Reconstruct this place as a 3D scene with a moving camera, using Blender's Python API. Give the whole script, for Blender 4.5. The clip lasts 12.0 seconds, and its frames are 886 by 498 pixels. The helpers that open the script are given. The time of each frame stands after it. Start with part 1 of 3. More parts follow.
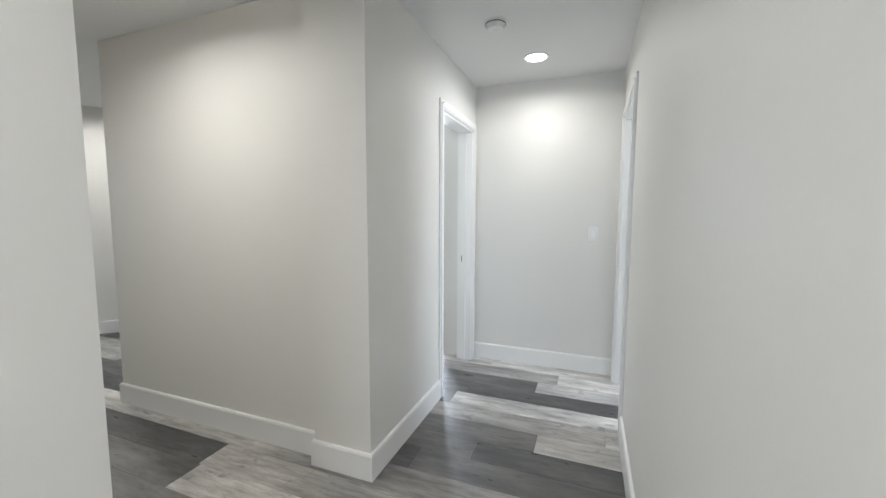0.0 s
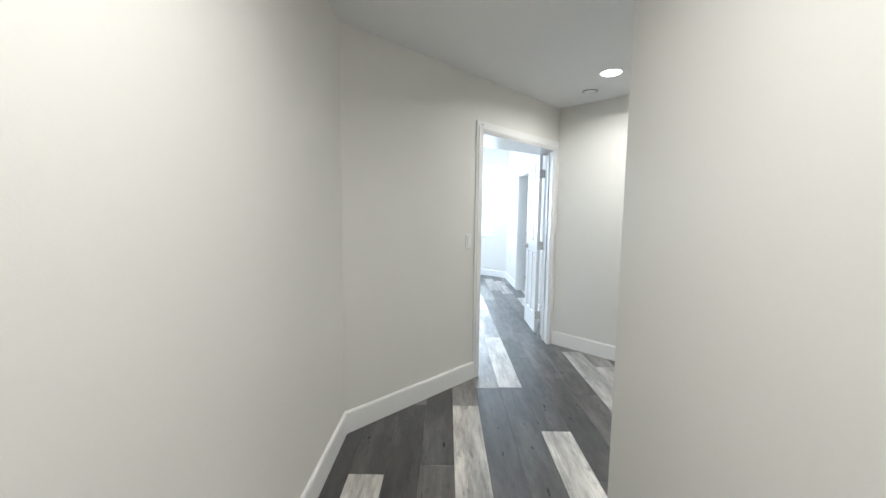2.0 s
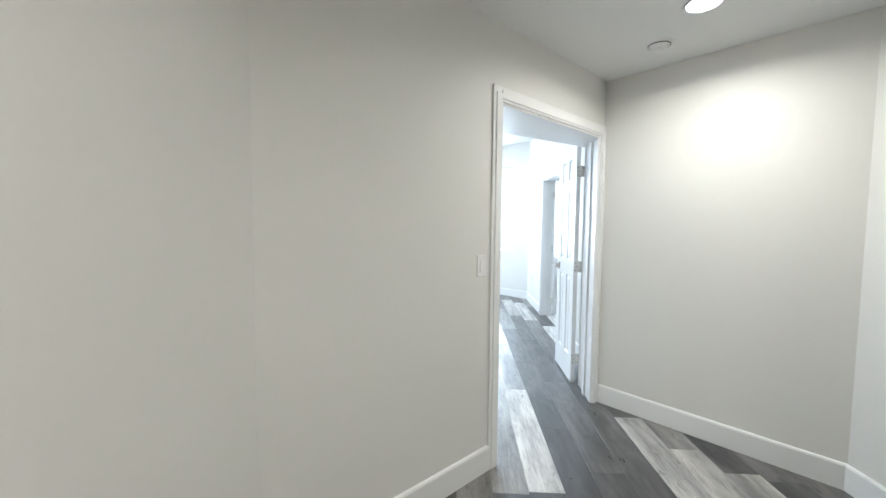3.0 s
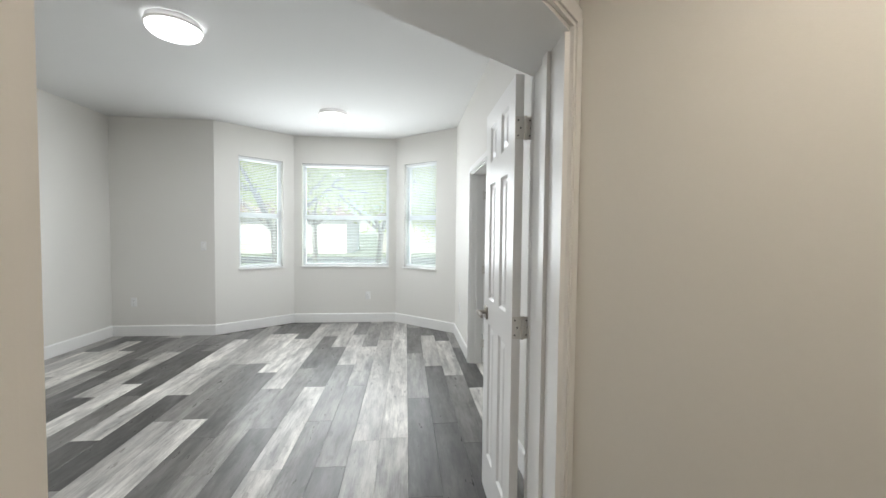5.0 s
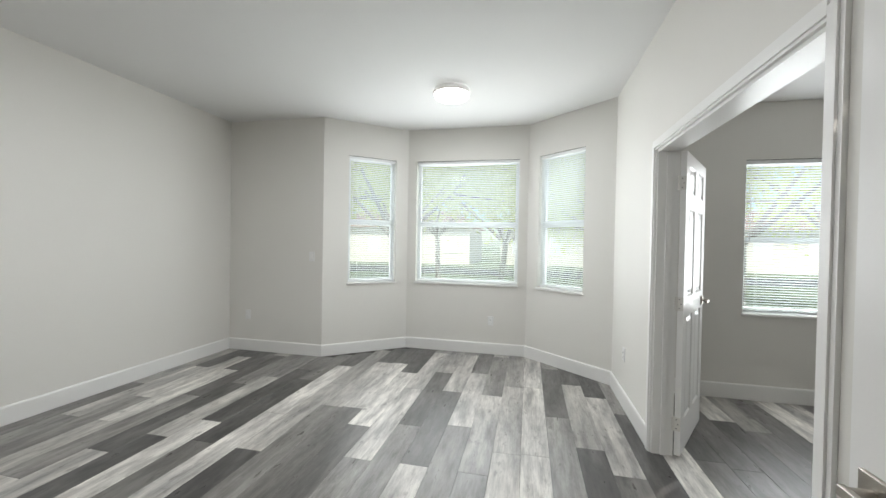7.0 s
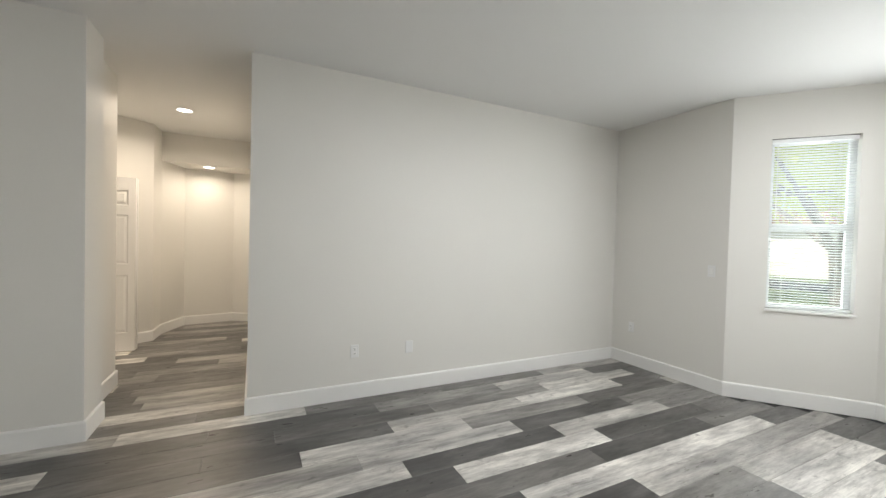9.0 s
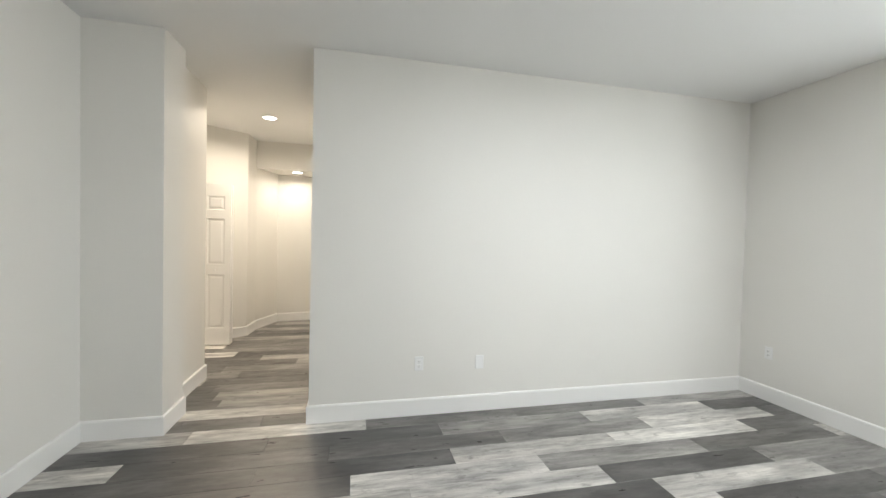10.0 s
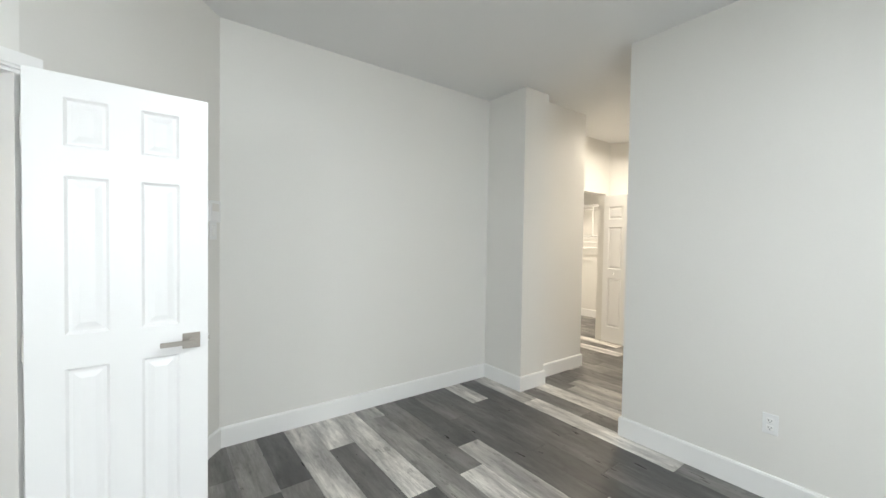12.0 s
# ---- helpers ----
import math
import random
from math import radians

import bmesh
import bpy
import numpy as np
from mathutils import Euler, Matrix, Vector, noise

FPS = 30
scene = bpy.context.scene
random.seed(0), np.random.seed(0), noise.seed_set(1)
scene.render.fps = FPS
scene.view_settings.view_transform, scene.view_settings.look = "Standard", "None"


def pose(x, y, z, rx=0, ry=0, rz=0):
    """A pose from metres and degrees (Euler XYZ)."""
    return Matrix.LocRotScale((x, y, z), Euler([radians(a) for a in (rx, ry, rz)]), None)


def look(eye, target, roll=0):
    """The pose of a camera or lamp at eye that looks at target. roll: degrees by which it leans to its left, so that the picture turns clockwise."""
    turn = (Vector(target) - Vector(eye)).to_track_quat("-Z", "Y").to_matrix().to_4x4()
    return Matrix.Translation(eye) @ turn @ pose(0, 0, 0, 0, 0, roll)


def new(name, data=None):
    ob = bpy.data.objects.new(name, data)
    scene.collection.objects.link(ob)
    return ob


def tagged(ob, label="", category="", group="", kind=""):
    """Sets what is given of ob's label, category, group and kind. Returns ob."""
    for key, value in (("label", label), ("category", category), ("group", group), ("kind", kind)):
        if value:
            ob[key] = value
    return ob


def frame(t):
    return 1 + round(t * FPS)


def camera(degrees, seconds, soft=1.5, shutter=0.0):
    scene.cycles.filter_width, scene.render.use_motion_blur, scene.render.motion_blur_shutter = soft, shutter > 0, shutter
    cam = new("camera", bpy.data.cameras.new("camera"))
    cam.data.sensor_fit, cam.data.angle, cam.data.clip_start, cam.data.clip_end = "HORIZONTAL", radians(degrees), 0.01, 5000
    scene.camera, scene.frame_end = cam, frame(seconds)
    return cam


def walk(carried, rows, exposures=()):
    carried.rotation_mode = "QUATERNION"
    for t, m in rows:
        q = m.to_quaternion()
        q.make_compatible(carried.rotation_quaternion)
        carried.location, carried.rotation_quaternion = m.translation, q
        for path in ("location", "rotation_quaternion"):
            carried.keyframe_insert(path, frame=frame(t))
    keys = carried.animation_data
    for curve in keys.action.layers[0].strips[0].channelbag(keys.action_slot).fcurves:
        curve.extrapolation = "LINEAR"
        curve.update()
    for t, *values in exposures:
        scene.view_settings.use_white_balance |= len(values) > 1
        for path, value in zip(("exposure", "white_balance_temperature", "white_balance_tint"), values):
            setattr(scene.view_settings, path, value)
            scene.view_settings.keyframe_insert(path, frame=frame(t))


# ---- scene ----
cam = camera(98.2, 12.0)
PATH = [
    (0, (0.585, -0.19, 1.333), (2.446, 0.521, 1.149), 0.2),
    (0.5, (0.892, 0.192, 1.326), (2.431, 1.453, 1.121), 0.9),
    (1, (1.19, 0.519, 1.371), (2.225, 2.216, 1.146), 0.7),
    (1.5, (1.382, 0.869, 1.341), (1.724, 2.83, 1.152), 0.5),
    (2, (1.496, 1.263, 1.37), (1.48, 3.254, 1.185), 0.7),
    (2.5, (1.53, 1.804, 1.367), (1.439, 3.795, 1.21), 0.7),
    (3, (1.572, 2.291, 1.365), (1.472, 4.284, 1.239), 0.5),
    (3.5, (1.636, 2.768, 1.381), (1.738, 4.763, 1.286), 0.2),
    (5.5, (2.153, 4.511, 1.393), (2.348, 6.501, 1.33), 0.6),
    (6, (2.092, 4.937, 1.37), (2.046, 6.936, 1.328), 0.7),
    (6.5, (2.015, 5.236, 1.375), (1.833, 7.227, 1.34), 0.9),
    (8.5, (1.743, 5.388, 1.435), (0.156, 6.605, 1.404), 1.5),
    (9, (1.643, 5.394, 1.44), (-0.15, 6.28, 1.398), 1.5),
    (9.5, (1.526, 5.494, 1.436), (-0.368, 6.134, 1.399), 1.4),
    (10, (1.322, 5.691, 1.453), (-0.626, 6.139, 1.404), 1.4),
    (10.5, (1.095, 5.97, 1.457), (-0.904, 6.01, 1.401), 1.2),
    (11, (0.851, 6.287, 1.431), (-1.077, 5.761, 1.38), 1.1),
    (11.5, (0.802, 6.567, 1.447), (-0.881, 5.487, 1.391), 0.8),
    (12, (1.002, 6.829, 1.44), (-0.193, 5.226, 1.391), 0.9),
]
walk(cam, [(t, look(eye, target, roll)) for t, eye, target, roll in PATH],
     [(0.0, 0.85, 5450, 9), (1.5, 1.22, 5400, 8), (3.6, 1.4, 5500, 7), (5.4, 0.3, 6550, 12), (6.6, 0.28, 6550, 11), (8.5, 0.4, 6750, 12), (9.5, 0.7, 6600, 11), (10.5, 1.0, 6500, 10), (11.5, 0.97, 6500, 10), (12.0, 0.95, 6300, 9)])

# ---- light ----
world = bpy.data.worlds.new("sky")
scene.world = world
world.use_nodes = True
wn = world.node_tree.nodes
sky = wn.new("ShaderNodeTexSky")
sky.sky_type = 'NISHITA'
sky.sun_disc = False
sky.sun_elevation = radians(52)
sky.sun_rotation = radians(200)
world.node_tree.links.new(sky.outputs[0], wn["Background"].inputs[0])
wn["Background"].inputs[1].default_value = 0.15

sun_data = bpy.data.lights.new("sun", 'SUN')
sun_data.energy, sun_data.angle, sun_data.color = 5.0, radians(0.6), (1.0, 0.95, 0.88)
sun = new("sun", sun_data)
sun.matrix_world = look((0, 0, 20), (0.4, 6.5, 11), 0)

WARM = (1.0, 0.87, 0.71)
SOFT = (1.0, 0.87, 0.70)
COOL = (0.93, 0.97, 1.0)


def disc_light(x, y, z, size, watts, colour, spread=180):
    """The light that one ceiling fixture gives."""
    d = bpy.data.lights.new("fixture_light", 'AREA')
    d.shape, d.size, d.energy, d.color = 'DISK', size, watts, colour
    d.spread = radians(spread)
    ob = new("fixture_light", d)
    ob.location = (x, y, z)
    return ob


def window_light(x, y, z, turn, w, h, watts, colour=(0.94, 0.97, 1.0)):
    """Sky light that enters through one window opening."""
    d = bpy.data.lights.new("window_light", 'AREA')
    d.shape, d.size, d.size_y, d.energy, d.color = 'RECTANGLE', w, h, watts, colour
    ob = new("window_light", d)
    ob.matrix_world = pose(x, y, z, 90, 0, turn)
    return ob


# ---- materials ----
def material(name, colour, rough=0.5, metal=0.0, grain=0.0, grain_scale=60.0, bump=0.0, bump_scale=250.0, blotch=0.0):
    m = bpy.data.materials.new(name)
    m.use_nodes = True
    nt = m.node_tree
    n, l = nt.nodes, nt.links
    b = n["Principled BSDF"]
    b.inputs["Roughness"].default_value = rough
    b.inputs["Metallic"].default_value = metal
    tc = n.new("ShaderNodeTexCoord")
    col = n.new("ShaderNodeMix")
    col.data_type = 'RGBA'
    col.inputs[6].default_value = (*[c * (1 - grain - blotch) for c in colour], 1)
    col.inputs[7].default_value = (*[min(1, c * (1 + grain)) for c in colour], 1)
    a = n.new("ShaderNodeTexNoise")
    a.inputs["Scale"].default_value, a.inputs["Detail"].default_value = grain_scale, 4
    c2 = n.new("ShaderNodeTexNoise")
    c2.inputs["Scale"].default_value = 1.3
    mix = n.new("ShaderNodeMath")
    mix.operation = 'MULTIPLY_ADD'
    l.new(tc.outputs["Object"], a.inputs["Vector"])
    l.new(tc.outputs["Object"], c2.inputs["Vector"])
    l.new(c2.outputs["Fac"], mix.inputs[0])
    mix.inputs[1].default_value = 0.6
    sc = n.new("ShaderNodeMath")
    sc.operation = 'MULTIPLY'
    sc.inputs[1].default_value = 0.4
    l.new(a.outputs["Fac"], sc.inputs[0])
    l.new(sc.outputs[0], mix.inputs[2])
    l.new(mix.outputs[0], col.inputs[0])
    l.new(col.outputs[2], b.inputs["Base Color"])
    if bump:
        bn = n.new("ShaderNodeTexNoise")
        bn.inputs["Scale"].default_value, bn.inputs["Detail"].default_value = bump_scale, 3
        l.new(tc.outputs["Object"], bn.inputs["Vector"])
        bp = n.new("ShaderNodeBump")
        bp.inputs["Strength"].default_value, bp.inputs["Distance"].default_value = bump, 0.002
        l.new(bn.outputs["Fac"], bp.inputs["Height"])
        l.new(bp.outputs[0], b.inputs["Normal"])
    return m


def glow(name, colour, strength):
    m = bpy.data.materials.new(name)
    m.use_nodes = True
    b = m.node_tree.nodes["Principled BSDF"]
    b.inputs["Base Color"].default_value = (0.8, 0.8, 0.8, 1)
    b.inputs["Emission Color"].default_value = (*colour, 1)
    b.inputs["Emission Strength"].default_value = strength
    return m


PAINT = material("wall_paint", (0.76, 0.745, 0.705), 0.55, grain=0.02, bump=0.10, bump_scale=160, blotch=0.02)
CEIL = material("ceiling_paint", (0.78, 0.78, 0.77), 0.8, grain=0.02, bump=0.2, bump_scale=90)
TRIM = material("trim_paint", (0.83, 0.825, 0.805), 0.32, grain=0.015, bump=0.05)
DOOR = material("door_paint", (0.83, 0.825, 0.81), 0.3, grain=0.015, bump=0.08, bump_scale=120)
PLASTIC = material("white_plastic", (0.8, 0.8, 0.79), 0.3, grain=0.01)
DARK = material("dark_slot", (0.03, 0.03, 0.03), 0.5)
NICKEL = material("brushed_nickel", (0.42, 0.39, 0.35), 0.32, 1.0, grain=0.06, grain_scale=200)
STEEL = material("hinge_steel", (0.72, 0.70, 0.66), 0.42, 0.15, grain=0.05)
VINYL = material("window_vinyl", (0.82, 0.83, 0.83), 0.35, grain=0.01)
BARK = material("bark", (0.27, 0.23, 0.20), 0.9, grain=0.3, grain_scale=25, bump=0.8, bump_scale=30)
LEAF = material("leaf_green", (0.33, 0.42, 0.12), 0.5, grain=0.25, grain_scale=1.5, blotch=0.2)
_lt = LEAF.node_tree
_ltr = _lt.nodes.new("ShaderNodeBsdfTranslucent")
_ltr.inputs[0].default_value = (0.84, 0.84, 0.26, 1)
_lmx = _lt.nodes.new("ShaderNodeMixShader")
_lmx.inputs[0].default_value = 0.7
_lt.links.new(_lt.nodes["Principled BSDF"].outputs[0], _lmx.inputs[1])
_lt.links.new(_ltr.outputs[0], _lmx.inputs[2])
_lt.links.new(_lmx.outputs[0], _lt.nodes["Material Output"].inputs[0])
GRASS = material("lawn", (0.17, 0.20, 0.10), 0.9, grain=0.3, grain_scale=12, bump=0.6, bump_scale=30)
STUCCO = material("stucco", (0.74, 0.68, 0.60), 0.85, grain=0.05, bump=0.5, bump_scale=60)
ROOF = material("roof_tile", (0.35, 0.22, 0.16), 0.8, grain=0.2, grain_scale=8)
ROAD = material("asphalt", (0.09, 0.09, 0.09), 0.9, grain=0.2, bump=0.5)
WIRE = material("white_wire", (0.75, 0.74, 0.72), 0.35)
LAMP_WARM = glow("downlight_lens", (1.0, 0.95, 0.86), 6.0)
LAMP_COOL = glow("flush_lamp_lens", (0.97, 0.99, 1.0), 3.0)

BLIND = bpy.data.materials.new("blind_slat")
BLIND.use_nodes = True
_b = BLIND.node_tree.nodes["Principled BSDF"]
_b.inputs["Base Color"].default_value = (0.85, 0.86, 0.86, 1)
_b.inputs["Roughness"].default_value = 0.45
_t = BLIND.node_tree.nodes.new("ShaderNodeBsdfTranslucent")
_t.inputs[0].default_value = (0.8, 0.82, 0.82, 1)
_m = BLIND.node_tree.nodes.new("ShaderNodeMixShader")
_m.inputs[0].default_value = 0.6
BLIND.node_tree.links.new(_b.outputs[0], _m.inputs[1])
BLIND.node_tree.links.new(_t.outputs[0], _m.inputs[2])
BLIND.node_tree.links.new(_m.outputs[0], BLIND.node_tree.nodes["Material Output"].inputs[0])

GLASS = bpy.data.materials.new("window_glass")
GLASS.use_nodes = True
_n = GLASS.node_tree.nodes
_tr = _n.new("ShaderNodeBsdfTransparent")
_tr.inputs[0].default_value = (0.93, 0.96, 0.95, 1)
_gl = _n.new("ShaderNodeBsdfGlossy")
_gl.inputs["Roughness"].default_value = 0.02
_mx = _n.new("ShaderNodeMixShader")
_mx.inputs[0].default_value = 0.03
GLASS.node_tree.links.new(_tr.outputs[0], _mx.inputs[1])
GLASS.node_tree.links.new(_gl.outputs[0], _mx.inputs[2])
GLASS.node_tree.links.new(_mx.outputs[0], _n["Material Output"].inputs[0])


def plank_material(name):
    """Weathered grey vinyl plank; each board has its own tone and grain along its length."""
    m = bpy.data.materials.new(name)
    m.use_nodes = True
    nt = m.node_tree
    n, l = nt.nodes, nt.links
    b = n["Principled BSDF"]
    own = n.new("ShaderNodeAttribute")
    own.attribute_name = "tone"
    seed = n.new("ShaderNodeAttribute")
    seed.attribute_name = "seed"
    either = n.new("ShaderNodeMath")
    l.new(n.new("ShaderNodeObjectInfo").outputs["Random"], either.inputs[0])
    l.new(seed.outputs["Fac"], either.inputs[1])
    rnd = either.outputs[0]
    shade = n.new("ShaderNodeMath")
    shade.operation = 'MULTIPLY_ADD'
    l.new(rnd, shade.inputs[0])
    shade.inputs[1].default_value = 0.08
    l.new(own.outputs["Fac"], shade.inputs[2])
    geo = n.new("ShaderNodeNewGeometry")
    off = n.new("ShaderNodeVectorMath")
    off.operation = 'MULTIPLY_ADD'
    l.new(rnd, off.inputs[0])
    off.inputs[1].default_value = (37.0, 91.0, 13.0)
    l.new(geo.outputs["Position"], off.inputs[2])
    tone = n.new("ShaderNodeValToRGB")
    tone.color_ramp.interpolation = 'LINEAR'
    e = tone.color_ramp.elements
    e[0].position, e[0].color = 0.0, (0.038, 0.0365, 0.036, 1)
    e[1].position, e[1].color = 0.25, (0.098, 0.093, 0.088, 1)
    for p, c in ((0.5, (0.21, 0.202, 0.191, 1)), (0.75, (0.41, 0.397, 0.374, 1)), (1.0, (0.62, 0.603, 0.57, 1))):
        x = e.new(p)
        x.color = c
    l.new(shade.outputs[0], tone.inputs[0])

    def stretched(sx, sy, scale, detail, rough=0.6):
        mp = n.new("ShaderNodeMapping")
        mp.inputs["Scale"].default_value = (sx, sy, 1)
        l.new(off.outputs[0], mp.inputs["Vector"])
        t = n.new("ShaderNodeTexNoise")
        t.inputs["Scale"].default_value, t.inputs["Detail"].default_value, t.inputs["Roughness"].default_value = scale, detail, rough
        l.new(mp.outputs[0], t.inputs["Vector"])
        return t.outputs["Fac"]

    def ramp(fac, a, bb, ca, cb):
        r = n.new("ShaderNodeValToRGB")
        r.color_ramp.elements[0].position, r.color_ramp.elements[1].position = a, bb
        r.color_ramp.elements[0].color, r.color_ramp.elements[1].color = (*ca, 1), (*cb, 1)
        l.new(fac, r.inputs[0])
        return r.outputs[0]

    def mult(x, y, fac=1.0):
        mm = n.new("ShaderNodeMix")
        mm.data_type, mm.blend_type = 'RGBA', 'MULTIPLY'
        mm.inputs[0].default_value = fac
        l.new(x, mm.inputs[6])
        l.new(y, mm.inputs[7])
        return mm.outputs[2]

    fine = ramp(stretched(1.0, 0.05, 110, 6), 0.30, 0.70, (0.80, 0.80, 0.80), (1.14, 1.14, 1.14))
    broad = ramp(stretched(1.0, 0.20, 5.0, 3, 0.55), 0.32, 0.68, (0.55, 0.55, 0.56), (1.40, 1.39, 1.37))
    smudge = ramp(stretched(1.0, 0.16, 17, 6, 0.72), 0.36, 0.60, (0.52, 0.51, 0.51), (1.14, 1.14, 1.13))
    scratch = ramp(stretched(0.35, 1.3, 34, 2, 0.5), 0.26, 0.33, (0.45, 0.44, 0.44), (1, 1, 1))
    knots = ramp(stretched(1.0, 0.45, 16, 3), 0.30, 0.38, (0.30, 0.29, 0.28), (1, 1, 1))
    worn = ramp(stretched(1.0, 0.3, 26, 6, 0.75), 0.60, 0.74, (1, 1, 1), (1.35, 1.34, 1.31))
    c = mult(mult(mult(mult(mult(mult(tone.outputs[0], fine), broad), smudge), scratch, 0.3), knots, 0.6), worn, 0.7)
    mist = n.new("ShaderNodeMix")
    mist.data_type = 'RGBA'
    l.new(ramp(stretched(1.0, 0.24, 6.5, 6, 0.68), 0.50, 0.74, (0, 0, 0), (0.22, 0.22, 0.22)), mist.inputs[0])
    l.new(c, mist.inputs[6])
    mist.inputs[7].default_value = (0.46, 0.45, 0.43, 1)
    l.new(mist.outputs[2], b.inputs["Base Color"])
    b.inputs["Specular IOR Level"].default_value = 0.9
    b.inputs["Coat Weight"].default_value = 0.2
    b.inputs["Coat Roughness"].default_value = 0.33
    l.new(ramp(stretched(1.0, 0.2, 30, 3), 0.3, 0.7, (0.27, 0.27, 0.27), (0.48, 0.48, 0.48)), b.inputs["Roughness"])
    bp = n.new("ShaderNodeBump")
    bp.inputs["Strength"].default_value, bp.inputs["Distance"].default_value = 0.25, 0.001
    l.new(stretched(1.0, 0.05, 120, 4), bp.inputs["Height"])
    l.new(bp.outputs[0], b.inputs["Normal"])
    return m


PLANK = plank_material("vinyl_plank")

# ---- mesh helpers ----


def finish(bm, name, mat, parent=None, bevel=0.0, smooth=False):
    if bevel:
        bmesh.ops.bevel(bm, geom=list(bm.edges), offset=bevel, segments=1, affect='EDGES', clamp_overlap=True)
    bmesh.ops.recalc_face_normals(bm, faces=bm.faces)
    me = bpy.data.meshes.new(name)
    bm.to_mesh(me)
    bm.free()
    me.materials.append(mat)
    if smooth:
        for p in me.polygons:
            p.use_smooth = True
    ob = new(name, me)
    ob.parent = parent
    return ob


def add_box(bm, lo, hi, m=None):
    c = [(a + b) / 2 for a, b in zip(lo, hi)]
    s = [abs(b - a) for a, b in zip(lo, hi)]
    t = Matrix.Translation(c) @ Matrix.Diagonal((*s, 1))
    bmesh.ops.create_cube(bm, size=1, matrix=(m @ t) if m else t)


def add_cyl(bm, r1, r2, h, m, seg=24):
    bmesh.ops.create_cone(bm, cap_ends=True, segments=seg, radius1=r1, radius2=r2, depth=h, matrix=m)


def prism(name, pts, z0, z1, mat, label, category, kind="structure"):
    bm = bmesh.new()
    lo = [bm.verts.new((x, y, z0)) for x, y in pts]
    hi = [bm.verts.new((x, y, z1)) for x, y in pts]
    bm.faces.new(lo)
    bm.faces.new(hi)
    for i in range(len(pts)):
        j = (i + 1) % len(pts)
        bm.faces.new((lo[i], lo[j], hi[j], hi[i]))
    return tagged(finish(bm, name, mat), label, category, kind=kind)


def wall(name, p0, p1, thick, z1, label, openings=(), z0=0.0):
    """A wall whose visible face runs p0 to p1; thickness to the left of that way. Openings: (s0, s1, z0, z1)."""
    d = Vector((p1[0] - p0[0], p1[1] - p0[1]))
    ln = d.length
    a = math.degrees(math.atan2(d.y, d.x))
    ss = sorted({0.0, ln, *[o[0] for o in openings], *[o[1] for o in openings]})
    zs = sorted({z0, z1, *[o[2] for o in openings], *[o[3] for o in openings]})
    full = {}
    for i in range(len(ss) - 1):
        for k in range(len(zs) - 1):
            cs, cz = (ss[i] + ss[i + 1]) / 2, (zs[k] + zs[k + 1]) / 2
            full[i, k] = not any(o[0] < cs < o[1] and o[2] < cz < o[3] for o in openings)
    bm = bmesh.new()
    vs = {}

    def v(s, y, z):
        key = (round(s, 4), y, round(z, 4))
        if key not in vs:
            vs[key] = bm.verts.new((s, y, z))
        return vs[key]
    t = thick
    for (i, k), f in full.items():
        if not f:
            continue
        a0, a1, b0, b1 = ss[i], ss[i + 1], zs[k], zs[k + 1]
        for y in (0, t):
            bm.faces.new((v(a0, y, b0), v(a1, y, b0), v(a1, y, b1), v(a0, y, b1)))
        if not full.get((i - 1, k)):
            bm.faces.new((v(a0, 0, b0), v(a0, t, b0), v(a0, t, b1), v(a0, 0, b1)))
        if not full.get((i + 1, k)):
            bm.faces.new((v(a1, 0, b0), v(a1, t, b0), v(a1, t, b1), v(a1, 0, b1)))
        if not full.get((i, k - 1)):
            bm.faces.new((v(a0, 0, b0), v(a1, 0, b0), v(a1, t, b0), v(a0, t, b0)))
        if not full.get((i, k + 1)):
            bm.faces.new((v(a0, 0, b1), v(a1, 0, b1), v(a1, t, b1), v(a0, t, b1)))
    ob = finish(bm, name, PAINT)
    ob.matrix_world = pose(p0[0], p0[1], 0, 0, 0, a)
    return tagged(ob, label, "wall", kind="structure")


def sweep(name, path, profile, mat, label, category):
    """A moulding along a floor path; profile points (distance to the right of the way, height)."""
    n = len(path)
    P = [Vector(p) for p in path]
    bm = bmesh.new()
    rings = []
    for i in range(n):
        d0 = (P[i] - P[i - 1]).normalized() if i else None
        d1 = (P[i + 1] - P[i]).normalized() if i < n - 1 else None
        d0, d1 = d0 or d1, d1 or d0
        n0, n1 = Vector((d0.y, -d0.x)), Vector((d1.y, -d1.x))
        mm = (n0 + n1)
        mm = mm / (1 + n0.dot(n1))
        rings.append([bm.verts.new((P[i].x + mm.x * o, P[i].y + mm.y * o, z)) for o, z in profile])
    k = len(profile)
    for i in range(n - 1):
        for j in range(k):
            bm.faces.new((rings[i][j], rings[i][(j + 1) % k], rings[i + 1][(j + 1) % k], rings[i + 1][j]))
    bm.faces.new(rings[0])
    bm.faces.new(rings[-1])
    return tagged(finish(bm, name, mat), label, category, kind="structure")


BASE = [(0, 0.0), (0.016, 0.0), (0.016, 0.128), (0.011, 0.138), (0.0, 0.140)]


def baseboard(path):
    return sweep("baseboard", path, BASE, TRIM, "tall plain white painted baseboard along the wall", "baseboard")


